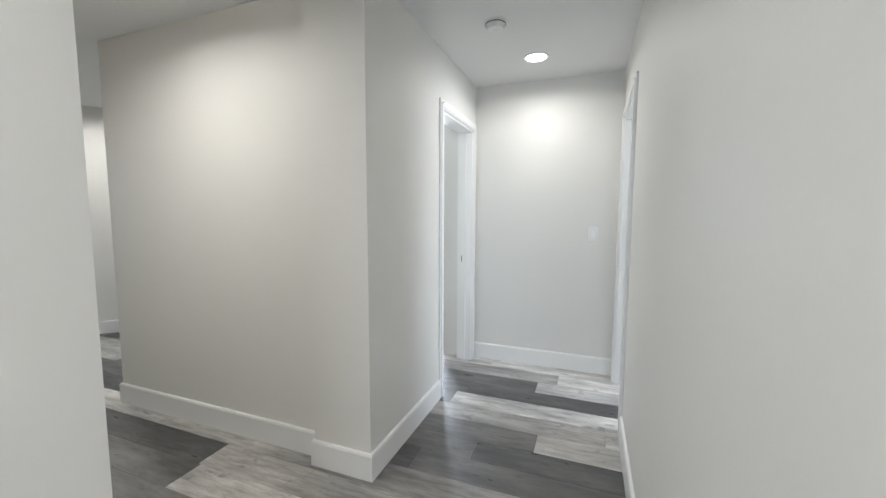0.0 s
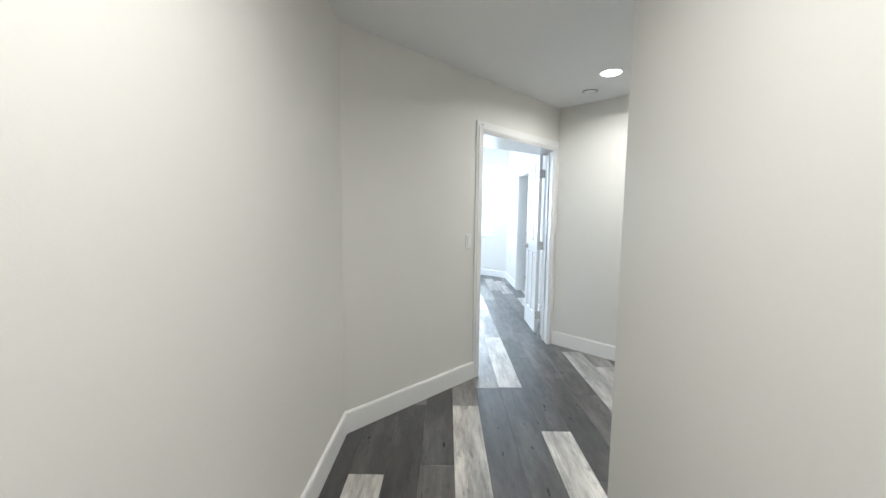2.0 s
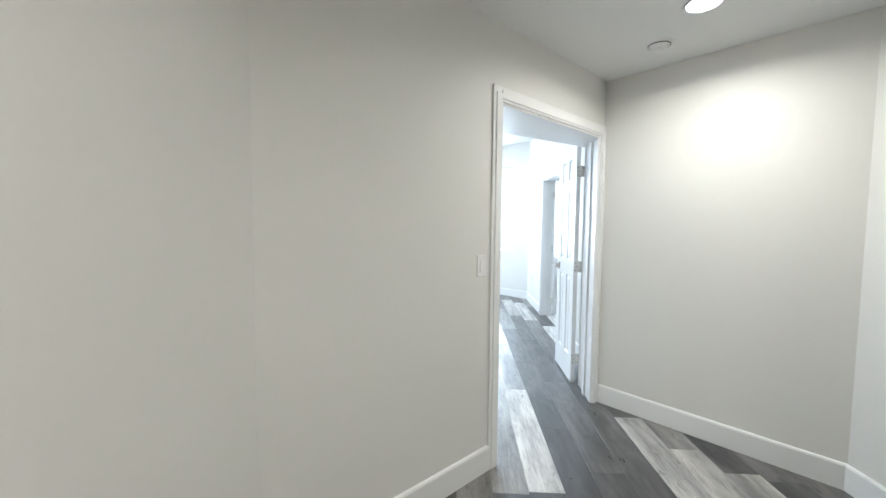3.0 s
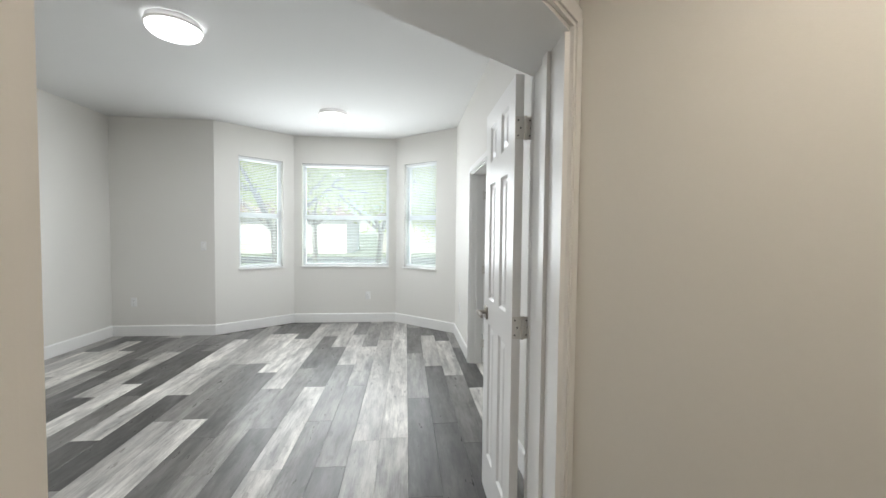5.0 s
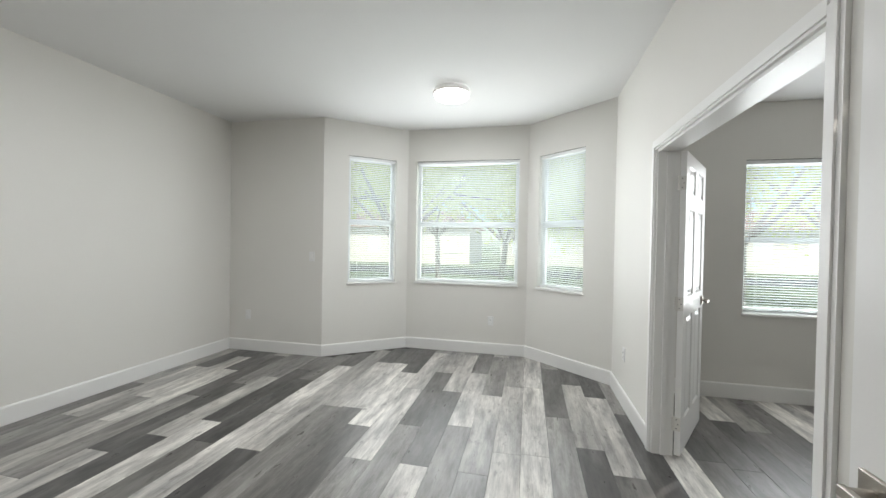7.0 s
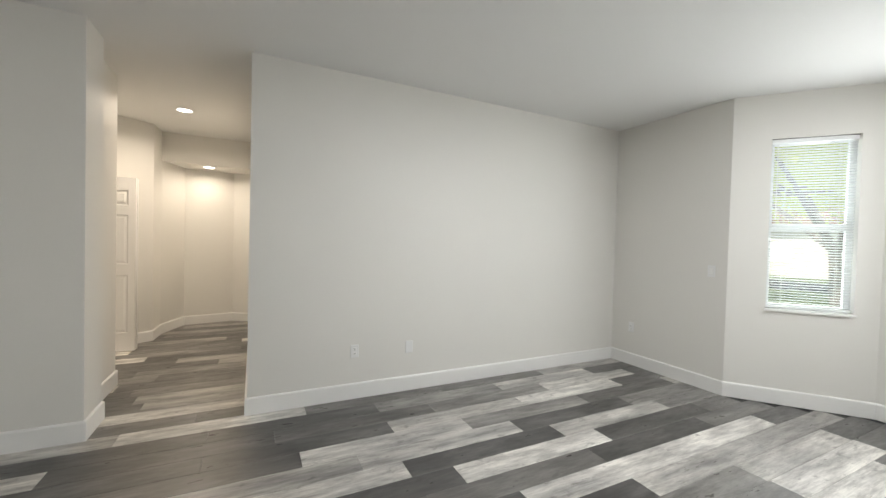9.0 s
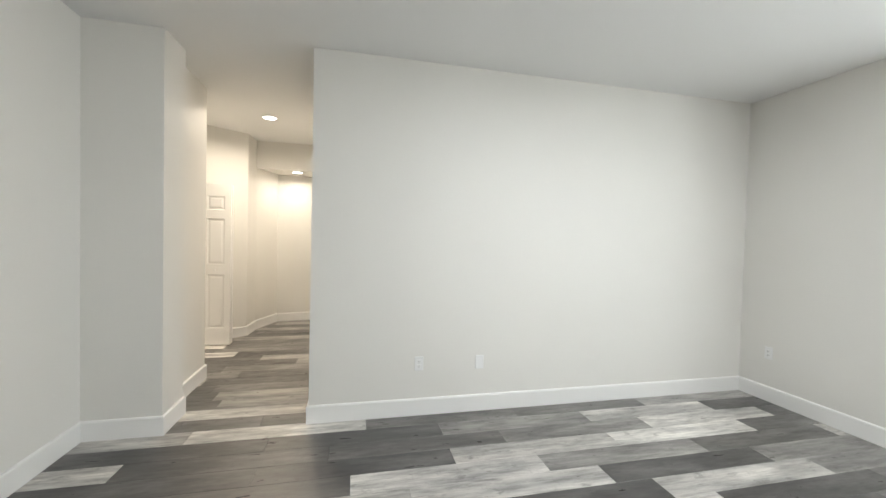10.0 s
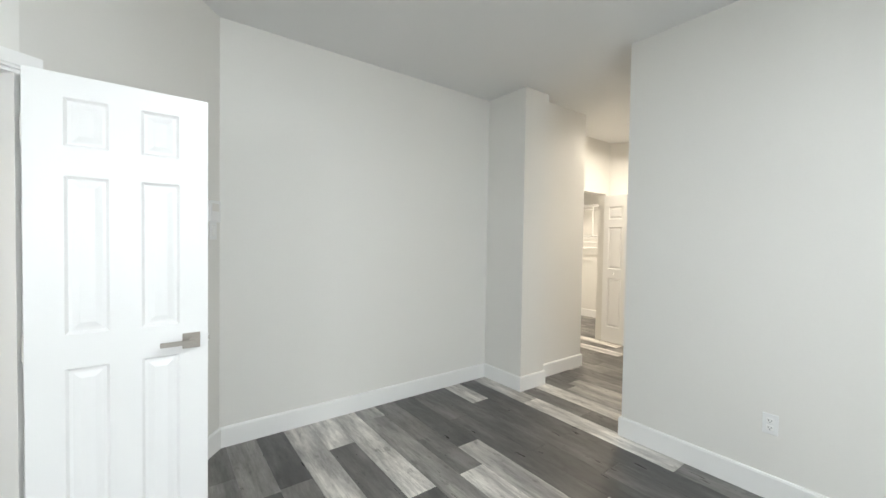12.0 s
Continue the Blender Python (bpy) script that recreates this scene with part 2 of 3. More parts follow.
def casing(p0, p1, top, lean=0.018, w=0.062, sides=(True, True)):
    """Door trim on the face p0 to p1 (ends of the opening); proud to the right of that way."""
    d = Vector((p1[0] - p0[0], p1[1] - p0[1]))
    ln, a = d.length, math.degrees(math.atan2(d.y, d.x))
    bm = bmesh.new()
    for wd, pr in ((w, lean * 0.65), (w * 0.55, lean)):
        o = w - wd
        if sides[0]:
            add_box(bm, (-wd - o * 0.4, -pr, 0), (-o * 0.4, 0.0, top + wd))
        if sides[1]:
            add_box(bm, (ln + o * 0.4, -pr, 0), (ln + wd + o * 0.4, 0.0, top + wd))
        add_box(bm, (-o * 0.4, -pr - 0.0005, top + o * 0.4), (ln + o * 0.4, 0.0, top + wd + o * 0.4))
    ob = finish(bm, "door_trim", TRIM)
    ob.matrix_world = pose(p0[0], p0[1], 0, 0, 0, a)
    return tagged(ob, "white painted moulded casing round a doorway", "door trim", kind="structure")


def jamb(p0, p1, depth, top, y0=0.0):
    """The lining of a doorway: two sides and a head, with a stop."""
    d = Vector((p1[0] - p0[0], p1[1] - p0[1]))
    ln, a = d.length, math.degrees(math.atan2(d.y, d.x))
    bm = bmesh.new()
    t = 0.016
    add_box(bm, (0, y0, 0), (t, depth, top))
    add_box(bm, (ln - t, y0, 0), (ln, depth, top))
    add_box(bm, (t, y0, top - t), (ln - t, depth, top))
    add_box(bm, (t, depth * 0.4, 0), (t + 0.01, depth * 0.4 + 0.03, top - t))
    add_box(bm, (ln - t - 0.01, depth * 0.4, 0), (ln - t, depth * 0.4 + 0.03, top - t))
    ob = finish(bm, "door_jamb", TRIM)
    ob.matrix_world = pose(p0[0], p0[1], 0, 0, 0, a)
    return tagged(ob, "white painted door jamb lining", "door jamb", kind="structure")


# ---- structure ----
H, B = 2.44, 2.89
prism("wall_hall_west", [(-1.5, 0.56), (0.96, 0.56), (1.0, 1.25), (0.88, 1.25), (0.88, 3.53), (0.70, 3.45), (0.70, 0.70), (-1.5, 0.70)], 0, H + 0.02, PAINT, "smooth off-white painted hallway wall", "wall")
prism("wall_hall_east", [(2.15, 0.79), (2.30, 0.79), (2.34, 1.0), (2.34, 2.72), (3.59, 2.72), (3.59, 2.84), (2.215, 2.84), (2.215, 1.13), (2.15, 1.13)], 0, H + 0.02, PAINT, "smooth off-white painted hallway wall with a slight pilaster", "wall")
prism("wall_vestibule", [(2.632, 5.278), (3.59, 4.32), (3.59, 2.84), (3.70, 2.84), (3.70, 4.37), (2.80, 5.28)], 0, H + 0.02, PAINT, "smooth off-white painted angled wall", "wall")
wall("wall_hall_south", (3.96, -0.41), (-1.5, -0.41), 0.13, H + 0.02, "smooth off-white painted hallway wall", [(0.14, 0.90, 0, 2.05)])
wall("wall_hall_left_door", (2.30, 0.79), (3.96, 0.79), 0.13, H + 0.02, "smooth off-white painted hallway wall with a doorway", [(0.83, 1.57, 0, 2.05)])
prism("wall_hall_end", [(3.96, -0.70), (4.08, -0.70), (4.08, 1.1), (3.96, 1.1)], 0, H + 0.02, PAINT, "smooth off-white painted wall at the hallway end", "wall")
# unseen wall behind the start; its opening is added to let daylight in
wall("wall_hall_back", (-1.5, -0.60), (-1.5, 0.70), 0.12, H + 0.02, "smooth off-white painted wall with an added, unseen daylight opening", [(0.32, 1.02, 0.8, 2.1)])

# angled wall between hall and bedroom, with the double doorway
SW, NE = (1.775, 4.425), (2.585, 5.235)
SWB, NEB = (1.40, 4.78), (2.60, 5.585)
prism("wall_entry_west", [(0.88, 3.53), SW, SWB, (0.665, 3.866), (0.60, 3.72)], 0, B + 0.02, PAINT, "smooth off-white painted angled wall beside the doorway", "wall")
prism("wall_entry_east", [NE, (2.632, 5.282), (2.92, 5.30), (2.92, 6.02), NEB], 0, B + 0.02, PAINT, "smooth off-white painted angled wall beside the doorway", "wall")
prism("wall_entry_head", [SW, NE, NEB, SWB], 2.035, B + 0.02, PAINT, "smooth off-white painted wall over the doorway", "wall")

# bedroom
wall("wall_bedroom_south", (0.672, 3.866), (-1.78, 3.866), 0.14, B + 0.02, "smooth off-white painted bedroom wall")
prism("wall_pilaster", [(-1.78, 3.74), (-1.78, 4.365), (-2.12, 4.365), (-2.12, 4.24), (-2.94, 4.24), (-2.94, 3.74)], 0, B + 0.02, PAINT, "off-white painted pilaster beside the dressing passage", "wall")
prism("wall_bedroom_west", [(-1.78, 5.363), (-1.78, 9.65), (-1.90, 9.65), (-1.90, 5.49), (-5.56, 5.49), (-5.56, 5.363)], 0, B + 0.02, PAINT, "wide smooth off-white painted bedroom wall", "wall")
BA, BB, BC, BD = (-0.474, 9.533), (0.368, 10.225), (1.935, 10.222), (2.79, 9.45)
W0, W1 = 0.885, 2.472
prism("wall_bedroom_north", [(-1.78, 9.533), BA, (-0.56, 9.645), (-1.78, 9.645)], 0, B + 0.02, PAINT, "smooth off-white painted bedroom wall", "wall")
wall("wall_bay_west", BA, BB, 0.13, B + 0.02, "off-white painted angled bay wall with a window", [(0.305, 0.925, W0, W1)])
wall("wall_bay_north", BB, BC, 0.13, B + 0.02, "off-white painted bay wall with a wide window", [(0.12, 1.455, W0, W1)])
wall("wall_bay_east", BC, BD, 0.13, B + 0.02, "off-white painted angled bay wall with a window", [(0.17, 0.80, W0, W1)])
wall("wall_bedroom_east", (2.79, 9.57), (2.79, 5.80), 0.13, B + 0.02, "smooth off-white painted bedroom wall with a double doorway", [(1.40, 2.92, 0, 2.05)])

# dressing passage
wall("wall_closet_front", (-2.94, 3.74), (-5.80, 3.74), 0.11, B + 0.02, "warm off-white painted wall over a closet opening", [(0.06, 1.30, 0, 2.14)])
prism("wall_closet_side", [(-2.94, 3.63), (-2.94, 2.20), (-2.83, 2.20), (-2.83, 3.74), (-2.94, 3.74)], 0, B + 0.02, PAINT, "off-white painted closet wall", "wall")
prism("wall_closet_back", [(-5.80, 2.20), (-5.80, 2.08), (-2.83, 2.08), (-2.83, 2.20)], 0, B + 0.02, PAINT, "off-white painted closet back wall", "wall")
prism("wall_closet_end", [(-5.80, 2.20), (-5.68, 2.20), (-5.68, 3.63), (-5.80, 3.63)], 0, B + 0.02, PAINT, "off-white painted closet end wall", "wall")
prism("ceiling_closet", [(-5.68, 2.20), (-2.94, 2.20), (-2.94, 3.63), (-5.68, 3.63)], 2.44, 2.52, CEIL, "flat white closet ceiling", "ceiling")
prism("wall_nook", [(-4.34, 3.742), (-4.67, 4.19), (-5.06, 4.21), (-5.60, 4.42), (-5.72, 5.09), (-5.52, 5.42), (-5.64, 5.52), (-5.85, 5.10), (-5.72, 4.32), (-5.09, 4.08), (-4.74, 4.06), (-4.50, 3.742)], 0, B + 0.02, PAINT, "warm off-white painted faceted nook wall", "wall")
prism("soffit", [(-5.06, 4.16), (-5.06, 5.40), (-5.80, 5.40), (-5.80, 4.16)], 2.475, B + 0.02, PAINT, "lowered painted soffit over the nook", "soffit")

# study beyond the double doorway
wall("wall_study_north", (2.92, 9.40), (6.0, 9.40), 0.13, 2.76, "off-white painted study wall with a window", [(0.98, 2.28, 0.80, 2.22)])
prism("wall_study_east", [(6.0, 5.2), (6.12, 5.2), (6.12, 9.53), (6.0, 9.53)], 0, 2.76, PAINT, "off-white painted study wall", "wall")
prism("wall_study_south", [(2.92, 5.2), (6.0, 5.2), (6.0, 5.32), (2.92, 5.32)], 0, 2.76, PAINT, "off-white painted study wall", "wall")
prism("ceiling_study", [(2.85, 5.2), (6.12, 5.2), (6.12, 9.53), (2.85, 9.53)], 2.74, 2.84, CEIL, "white painted ceiling", "ceiling")

# bright rooms off the hall
wall("wall_room_left_back", (2.34, 2.66), (5.6, 2.66), 0.05, H + 0.02, "white painted bedroom wall")
wall("wall_room_left_east", (5.6, 2.66), (5.6, 0.94), 0.12, H + 0.02, "white painted bedroom wall with a window", [(0.3, 1.5, 0.8, 2.1)])
prism("wall_room_left_south", [(4.08, 0.82), (5.7, 0.82), (5.7, 0.94), (4.08, 0.94)], 0, H + 0.02, PAINT, "white painted bedroom wall", "wall")
wall("wall_room_right_back", (5.6, -3.2), (1.6, -3.2), 0.12, H + 0.02, "white painted bedroom wall with a window", [(1.2, 2.8, 0.8, 2.1)])
prism("wall_room_right_east", [(5.6, -3.3), (5.72, -3.3), (5.72, -0.54), (5.6, -0.54)], 0, H + 0.02, PAINT, "white painted bedroom wall", "wall")
prism("wall_room_right_west", [(1.6, -3.3), (1.72, -3.3), (1.72, -0.54), (1.6, -0.54)], 0, H + 0.02, PAINT, "white painted bedroom wall", "wall")
prism("wall_room_right_north", [(4.08, -0.54), (5.6, -0.54), (5.6, -0.42), (4.08, -0.42)], 0, H + 0.02, PAINT, "white painted bedroom wall", "wall")

prism("ceiling_hall", [(-1.62, -0.5), (4.02, -0.5), (4.02, 2.70), (3.68, 2.78), (3.68, 4.35), (2.64, 5.29), (0.88, 3.53), (0.76, 3.45), (-1.62, 3.45)], H, H + 0.09, CEIL, "flat white painted hallway ceiling", "ceiling")
prism("ceiling_room_left", [(2.3, 0.9), (5.72, 0.9), (5.72, 2.71), (2.3, 2.71)], H + 0.022, H + 0.1, CEIL, "white painted ceiling", "ceiling")
prism("ceiling_room_right", [(1.6, -3.32), (5.72, -3.32), (5.72, -0.5), (1.6, -0.5)], H + 0.022, H + 0.1, CEIL, "white painted ceiling", "ceiling")
prism("ceiling_bedroom", [(-1.78, 3.80), (0.75, 3.80), (2.85, 5.90), (2.85, 9.52), (1.98, 10.33), (0.32, 10.33), (-0.53, 9.62), (-1.78, 9.62)], B, B + 0.1, CEIL, "flat white painted bedroom ceiling", "ceiling")
prism("ceiling_passage", [(-5.9, 2.08), (-1.78, 2.08), (-1.78, 5.45), (-5.9, 5.6)], B, B + 0.1, CEIL, "flat white painted passage ceiling", "ceiling")
prism("floor_slab", [(-6.0, -3.4), (6.2, -3.4), (6.2, 9.5), (2.9, 9.5), (2.0, 10.3), (0.3, 10.3), (-0.55, 9.6), (-6.0, 9.6)], -0.20, -0.014, DARK, "dark underlay beneath the floor planks", "floor")

# ---- trim ----
o = 0.062
baseboard([(-1.5, 0.56), (0.96, 0.56), (1.0, 1.25), (0.88, 1.25), (0.88, 3.53), (1.775 - 0.044, 4.425 - 0.044)])
baseboard([(2.632, 5.278), (3.59, 4.32), (3.59, 2.84), (2.215, 2.84), (2.215, 1.13), (2.15, 1.13), (2.15, 0.79), (3.13 - o, 0.79)])
baseboard([(3.96, 0.79), (3.96, -0.41)])
baseboard([(3.06 - o, -0.41), (-1.5, -0.41)])
baseboard([(SWB[0] - 0.04, SWB[1] - 0.06), (0.665, 3.866), (-1.78, 3.866), (-1.78, 4.365), (-2.12, 4.365), (-2.12, 4.24), (-2.94, 4.24), (-2.94, 3.74), (-2.99, 3.74)])
baseboard([(-5.54, 5.363), (-1.78, 5.363), (-1.78, 9.533), BA, BB, BC, BD, (2.79, 8.17 + o)])
baseboard([(2.79, 6.65 - o), (2.79, 5.89), (NEB[0] + 0.05, NEB[1] + 0.05)])
baseboard([(-4.34, 3.742), (-4.67, 4.19), (-5.06, 4.21), (-5.60, 4.42), (-5.72, 5.09), (-5.54, 5.39)])
baseboard([(-2.94, 3.59), (-2.94, 2.20), (-5.68, 2.20), (-5.68, 3.62)])
baseboard([(2.92, 5.4), (2.92, 6.6)])
baseboard([(2.92, 8.25), (2.92, 9.40), (6.0, 9.40), (6.0, 5.32)])
baseboard([(2.34, 2.66), (5.6, 2.66), (5.6, 0.94)])
baseboard([(5.6, -0.54), (5.6, -3.2), (1.72, -3.2), (1.72, -0.54)])

casing(SW, NE, 2.03, w=0.075)
casing((NEB[0], NEB[1]), (SWB[0], SWB[1]), 2.03, w=0.06)
casing((3.13, 0.79), (3.87, 0.79), 2.05)
casing((3.82, -0.41), (3.06, -0.41), 2.05)
casing((2.79, 8.17), (2.79, 6.65), 2.05, lean=0.022, w=0.07)
jamb((3.13, 0.79), (3.87, 0.79), 0.13, 2.05)
jamb((3.82, -0.41), (3.06, -0.41), 0.13, 2.05)
jamb((2.79, 8.17), (2.79, 6.65), 0.13, 2.05)

# lining of the flared double doorway
for a, b, s in ((SW, SWB, 1), (NE, NEB, -1)):
    d = Vector((b[0] - a[0], b[1] - a[1]))
    nrm = Vector((d.y, -d.x)).normalized() * s
    prism("door_jamb", [a, b, (b[0] + nrm.x * 0.016, b[1] + nrm.y * 0.016), (a[0] + nrm.x * 0.016, a[1] + nrm.y * 0.016)], 0, 2.016, TRIM, "white painted door jamb lining", "door jamb")
for a, b, s in ((SW, SWB, 1), (NE, NEB, -1)):
    A, C = Vector(a), Vector(b)
    nrm = Vector(((C - A).y, -(C - A).x)).normalized() * s
    p, q = A.lerp(C, 0.36), A.lerp(C, 0.52)
    prism("door_stop", [tuple(p), tuple(q), tuple(q + nrm * 0.030), tuple(p + nrm * 0.030)], 0, 2.015, TRIM, "white painted door stop strip", "door jamb")
    p, q = A.lerp(C, 0.90), A.lerp(C, 1.0)
    prism("door_edge_strip", [tuple(p), tuple(q), tuple(q + nrm * 0.018), tuple(p + nrm * 0.018)], 0, 2.015, TRIM, "white painted edge of the door lining", "door jamb")
prism("door_head", [SW, NE, NEB, SWB], 2.016, 2.033, TRIM, "white painted head lining of the double doorway", "door jamb")


# ---- doors ----
def panel_part(name, x0, x1, z0, z1, half, parent):
    """A raised panel with sloped borders on both faces, set in a recess of the leaf."""
    bm = bmesh.new()
    for s in (-1, 1):
        rings = []
        for inset, depth in ((0.0, 0.0), (0.010, 0.010), (0.020, 0.010), (0.042, 0.003)):
            y = s * (half - depth)
            rings.append([bm.verts.new(p) for p in ((x0 + inset, y, z0 + inset), (x1 - inset, y, z0 + inset), (x1 - inset, y, z1 - inset), (x0 + inset, y, z1 - inset))])
        for r0, r1 in zip(rings, rings[1:]):
            for i in range(4):
                j = (i + 1) % 4
                bm.faces.new((r0[i], r0[j], r1[j], r1[i]))
        bm.faces.new(rings[-1])
    return finish(bm, name, DOOR, parent)


def door_leaf(name, width, m, label, handle=True, columns=2, category="door", hinges=1, height=2.03):
    """A moulded panel door: hinge edge at x 0, free edge at x width."""
    root = tagged(new(name), label, category)
    half = 0.0175
    st = 0.105 if columns == 2 else 0.075
    mid = 0.10
    pw = (width - 2 * st - mid * (columns - 1)) / columns
    cols = [(st + i * (pw + mid), st + i * (pw + mid) + pw) for i in range(columns)]
    rows = [(0.23, 0.93), (1.06, 1.655), (1.765, 1.945)]
    bm = bmesh.new()
    add_box(bm, (0, -half, 0.012), (st, half, height))
    add_box(bm, (width - st, -half, 0.012), (width, half, height))
    if columns == 2:
        add_box(bm, (cols[0][1], -half, 0.012), (cols[1][0], half, height))
    for x0, x1 in cols:
        for z0, z1 in ((0.012, 0.23), (0.93, 1.06), (1.655, 1.765), (1.945, height)):
            add_box(bm, (x0, -half, z0), (x1, half, z1))
    bmesh.ops.remove_doubles(bm, verts=bm.verts, dist=0.0001)
    finish(bm, "leaf", DOOR, root)
    for x0, x1 in cols:
        for z0, z1 in rows:
            panel_part("panel", x0, x1, z0, z1, half, root)
    if handle:
        for s in (-1, 1):
            bm = bmesh.new()
            add_box(bm, (width - 0.095, s * half, 0.950), (width - 0.030, s * (half + 0.009), 1.016))
            add_cyl(bm, 0.011, 0.011, 0.04, pose(width - 0.062, s * (half + 0.028), 0.983, 90))
            add_box(bm, (width - 0.175, s * (half + 0.040), 0.974), (width - 0.05, s * (half + 0.053), 0.993))
            tagged(finish(bm, "handle", NICKEL, root, bevel=0.0015), "brushed nickel lever on a square plate")
        bm = bmesh.new()
        add_box(bm, (width - 0.001, -0.012, 0.955), (width + 0.0015, 0.012, 1.010))
        add_box(bm, (width, -0.006, 0.975), (width + 0.008, 0.006, 0.990))
        finish(bm, "latch", NICKEL, root)
    if hinges:
        for z in (0.22, 1.02, 1.82):
            bm = bmesh.new()
            add_box(bm, (-0.003, min(-half, hinges * 0.055), z - 0.045), (-0.0005, max(half, hinges * 0.055), z + 0.045))
            add_cyl(bm, 0.006, 0.006, 0.095, Matrix.Translation((-0.006, hinges * (half + 0.006), z)), 10)
            tagged(finish(bm, "hinge", STEEL, root), "painted steel butt hinge")
            bm = bmesh.new()
            for dy, dz in ((0.006, -0.03), (-0.004, 0.0), (0.006, 0.03), (hinges * 0.042, -0.03), (hinges * 0.046, 0.0), (hinges * 0.042, 0.03)):
                add_cyl(bm, 0.0035, 0.0035, 0.002, pose(-0.0035, dy, z + dz, 0, 90, 0), 8)
            finish(bm, "hinge_screws", DARK, root)
    root.matrix_world = m
    return root


door_leaf("entry_door", 0.565, pose(2.537, 5.590, 0, 0, 0, 89.5), "white six-panel door leaf standing wide open", category="door", hinges=-1)
door_leaf("entry_door", 0.565, pose(1.385, 4.83, 0, 0, 0, 182), "white six-panel door leaf standing wide open", category="door")
door_leaf("study_door", 0.75, pose(2.94, 8.14, 0, 0, 0, 60.5), "white six-panel study door standing open", category="door")

# folded closet doors
for (x, y, r) in ((-4.20, 3.76, 86), (-4.25, 3.76, 90)):
    lf = door_leaf("closet_door", 0.36, pose(x, y, 0, 0, 0, r), "narrow white three-panel folding closet door", handle=False, columns=1, hinges=0, category="closet door", height=2.10)
    bm = bmesh.new()
    add_cyl(bm, 0.010, 0.016, 0.03, pose(0.17, -0.03, 0.99, 90), 14)
    finish(bm, "knob", PLASTIC, lf)

# strike plates in the hall doorways
for x, y, s in ((3.853, 0.868, -1), (3.803, -0.475, -1)):
    bm = bmesh.new()
    add_box(bm, (x - 0.003, y - 0.014, 0.90), (x, y + 0.014, 0.958))
    sp = tagged(finish(bm, "strike_plate", NICKEL), "small dark metal strike plate on the door jamb", "strike plate")
    bm = bmesh.new()
    add_box(bm, (x - 0.0045, y - 0.010, 0.908), (x - 0.0031, y + 0.010, 0.950))
    finish(bm, "latch_hole", DARK, sp)


# ---- windows and blinds ----
SLAT = None


def window(p0, p1, s0, s1, z0, z1, name, tilt=-24):
    global SLAT
    d = Vector((p1[0] - p0[0], p1[1] - p0[1]))
    a = math.degrees(math.atan2(d.y, d.x))
    M = pose(p0[0], p0[1], 0, 0, 0, a)
    w = s1 - s0
    root = tagged(new(name), "white vinyl single-hung window with a sill", "window", kind="structure")
    root.matrix_world = M
    bm = bmesh.new()
    f = 0.045
    y0, y1 = 0.085, 0.125
    add_box(bm, (s0, y0, z0), (s0 + f, y1, z1))
    add_box(bm, (s1 - f, y0, z0), (s1, y1, z1))
    add_box(bm, (s0 + f, y0, z1 - f), (s1 - f, y1, z1))
    add_box(bm, (s0 + f, y0, z0), (s1 - f, y1, z0 + f))
    zm = (z0 + z1) / 2 - 0.03
    add_box(bm, (s0 + f, y0 - 0.006, zm - 0.028), (s1 - f, y1 - 0.006, zm + 0.028))
    finish(bm, "frame", VINYL, root, bevel=0.003)
    for b0, b1 in ((z0 + f, zm - 0.028), (zm + 0.028, z1 - f)):
        bm = bmesh.new()
        add_box(bm, (s0 + f, 0.103, b0), (s1 - f, 0.107, b1))
        g = finish(bm, "pane", GLASS, root)
        g.visible_shadow = False
    bm = bmesh.new()
    add_box(bm, (s0 - 0.012, -0.022, z0 - 0.022), (s1 + 0.012, 0.085, z0 + 0.002))
    finish(bm, "sill", TRIM, root, bevel=0.004)
    # blind
    bl = tagged(new("window_blind"), "white horizontal slat blind, lowered, slats open", "blind", group="window blinds")
    bl.matrix_world = M
    bm = bmesh.new()
    add_box(bm, (s0 + 0.006, 0.022, z1 - 0.042), (s1 - 0.006, 0.058, z1 - 0.004))
    finish(bm, "head_rail", VINYL, bl, bevel=0.003)
    # dark strip: the shadow in the gap over the head rail, as a solid
    bm = bmesh.new()
    add_box(bm, (s0 + 0.003, 0.024, z1 - 0.004), (s1 - 0.003, 0.056, z1 + 0.0005))
    tagged(finish(bm, "gap_shade", DARK, bl), "dark strip standing in for the shadow gap above the head rail")
    bm = bmesh.new()
    add_box(bm, (s0 + 0.008, 0.026, z0 + 0.012), (s1 - 0.008, 0.054, z0 + 0.030))
    finish(bm, "bottom_rail", VINYL, bl, bevel=0.003)
    bm = bmesh.new()
    prof = [(-0.0125, -0.0016), (-0.006, 0.0006), (0.0, 0.0013), (0.006, 0.0006), (0.0125, -0.0016)]
    rows = []
    for x in (s0 + 0.008, s1 - 0.008):
        rows.append([bm.verts.new((x, y, z)) for y, z in prof] + [bm.verts.new((x, y, z - 0.0006)) for y, z in reversed(prof)])
    for i in range(10):
        j = (i + 1) % 10
        bm.faces.new((rows[0][i], rows[0][j], rows[1][j], rows[1][i]))
    bm.faces.new(rows[0])
    bm.faces.new(rows[1])
    first = finish(bm, "slat", BLIND, bl)
    n = int((z1 - z0 - 0.087) / 0.0235) + 1
    for i in range(n):
        s = first if i == 0 else new("slat", first.data)
        s.parent = bl
        s.matrix_basis = pose(0, 0.040, z0 + 0.045 + 0.0235 * i, tilt)
    bm = bmesh.new()
    for x in (s0 + 0.12, s1 - 0.12):
        for y in (0.0265, 0.0535):
            add_box(bm, (x - 0.001, y - 0.0006, z0 + 0.02), (x + 0.001, y + 0.0006, z1 - 0.03))
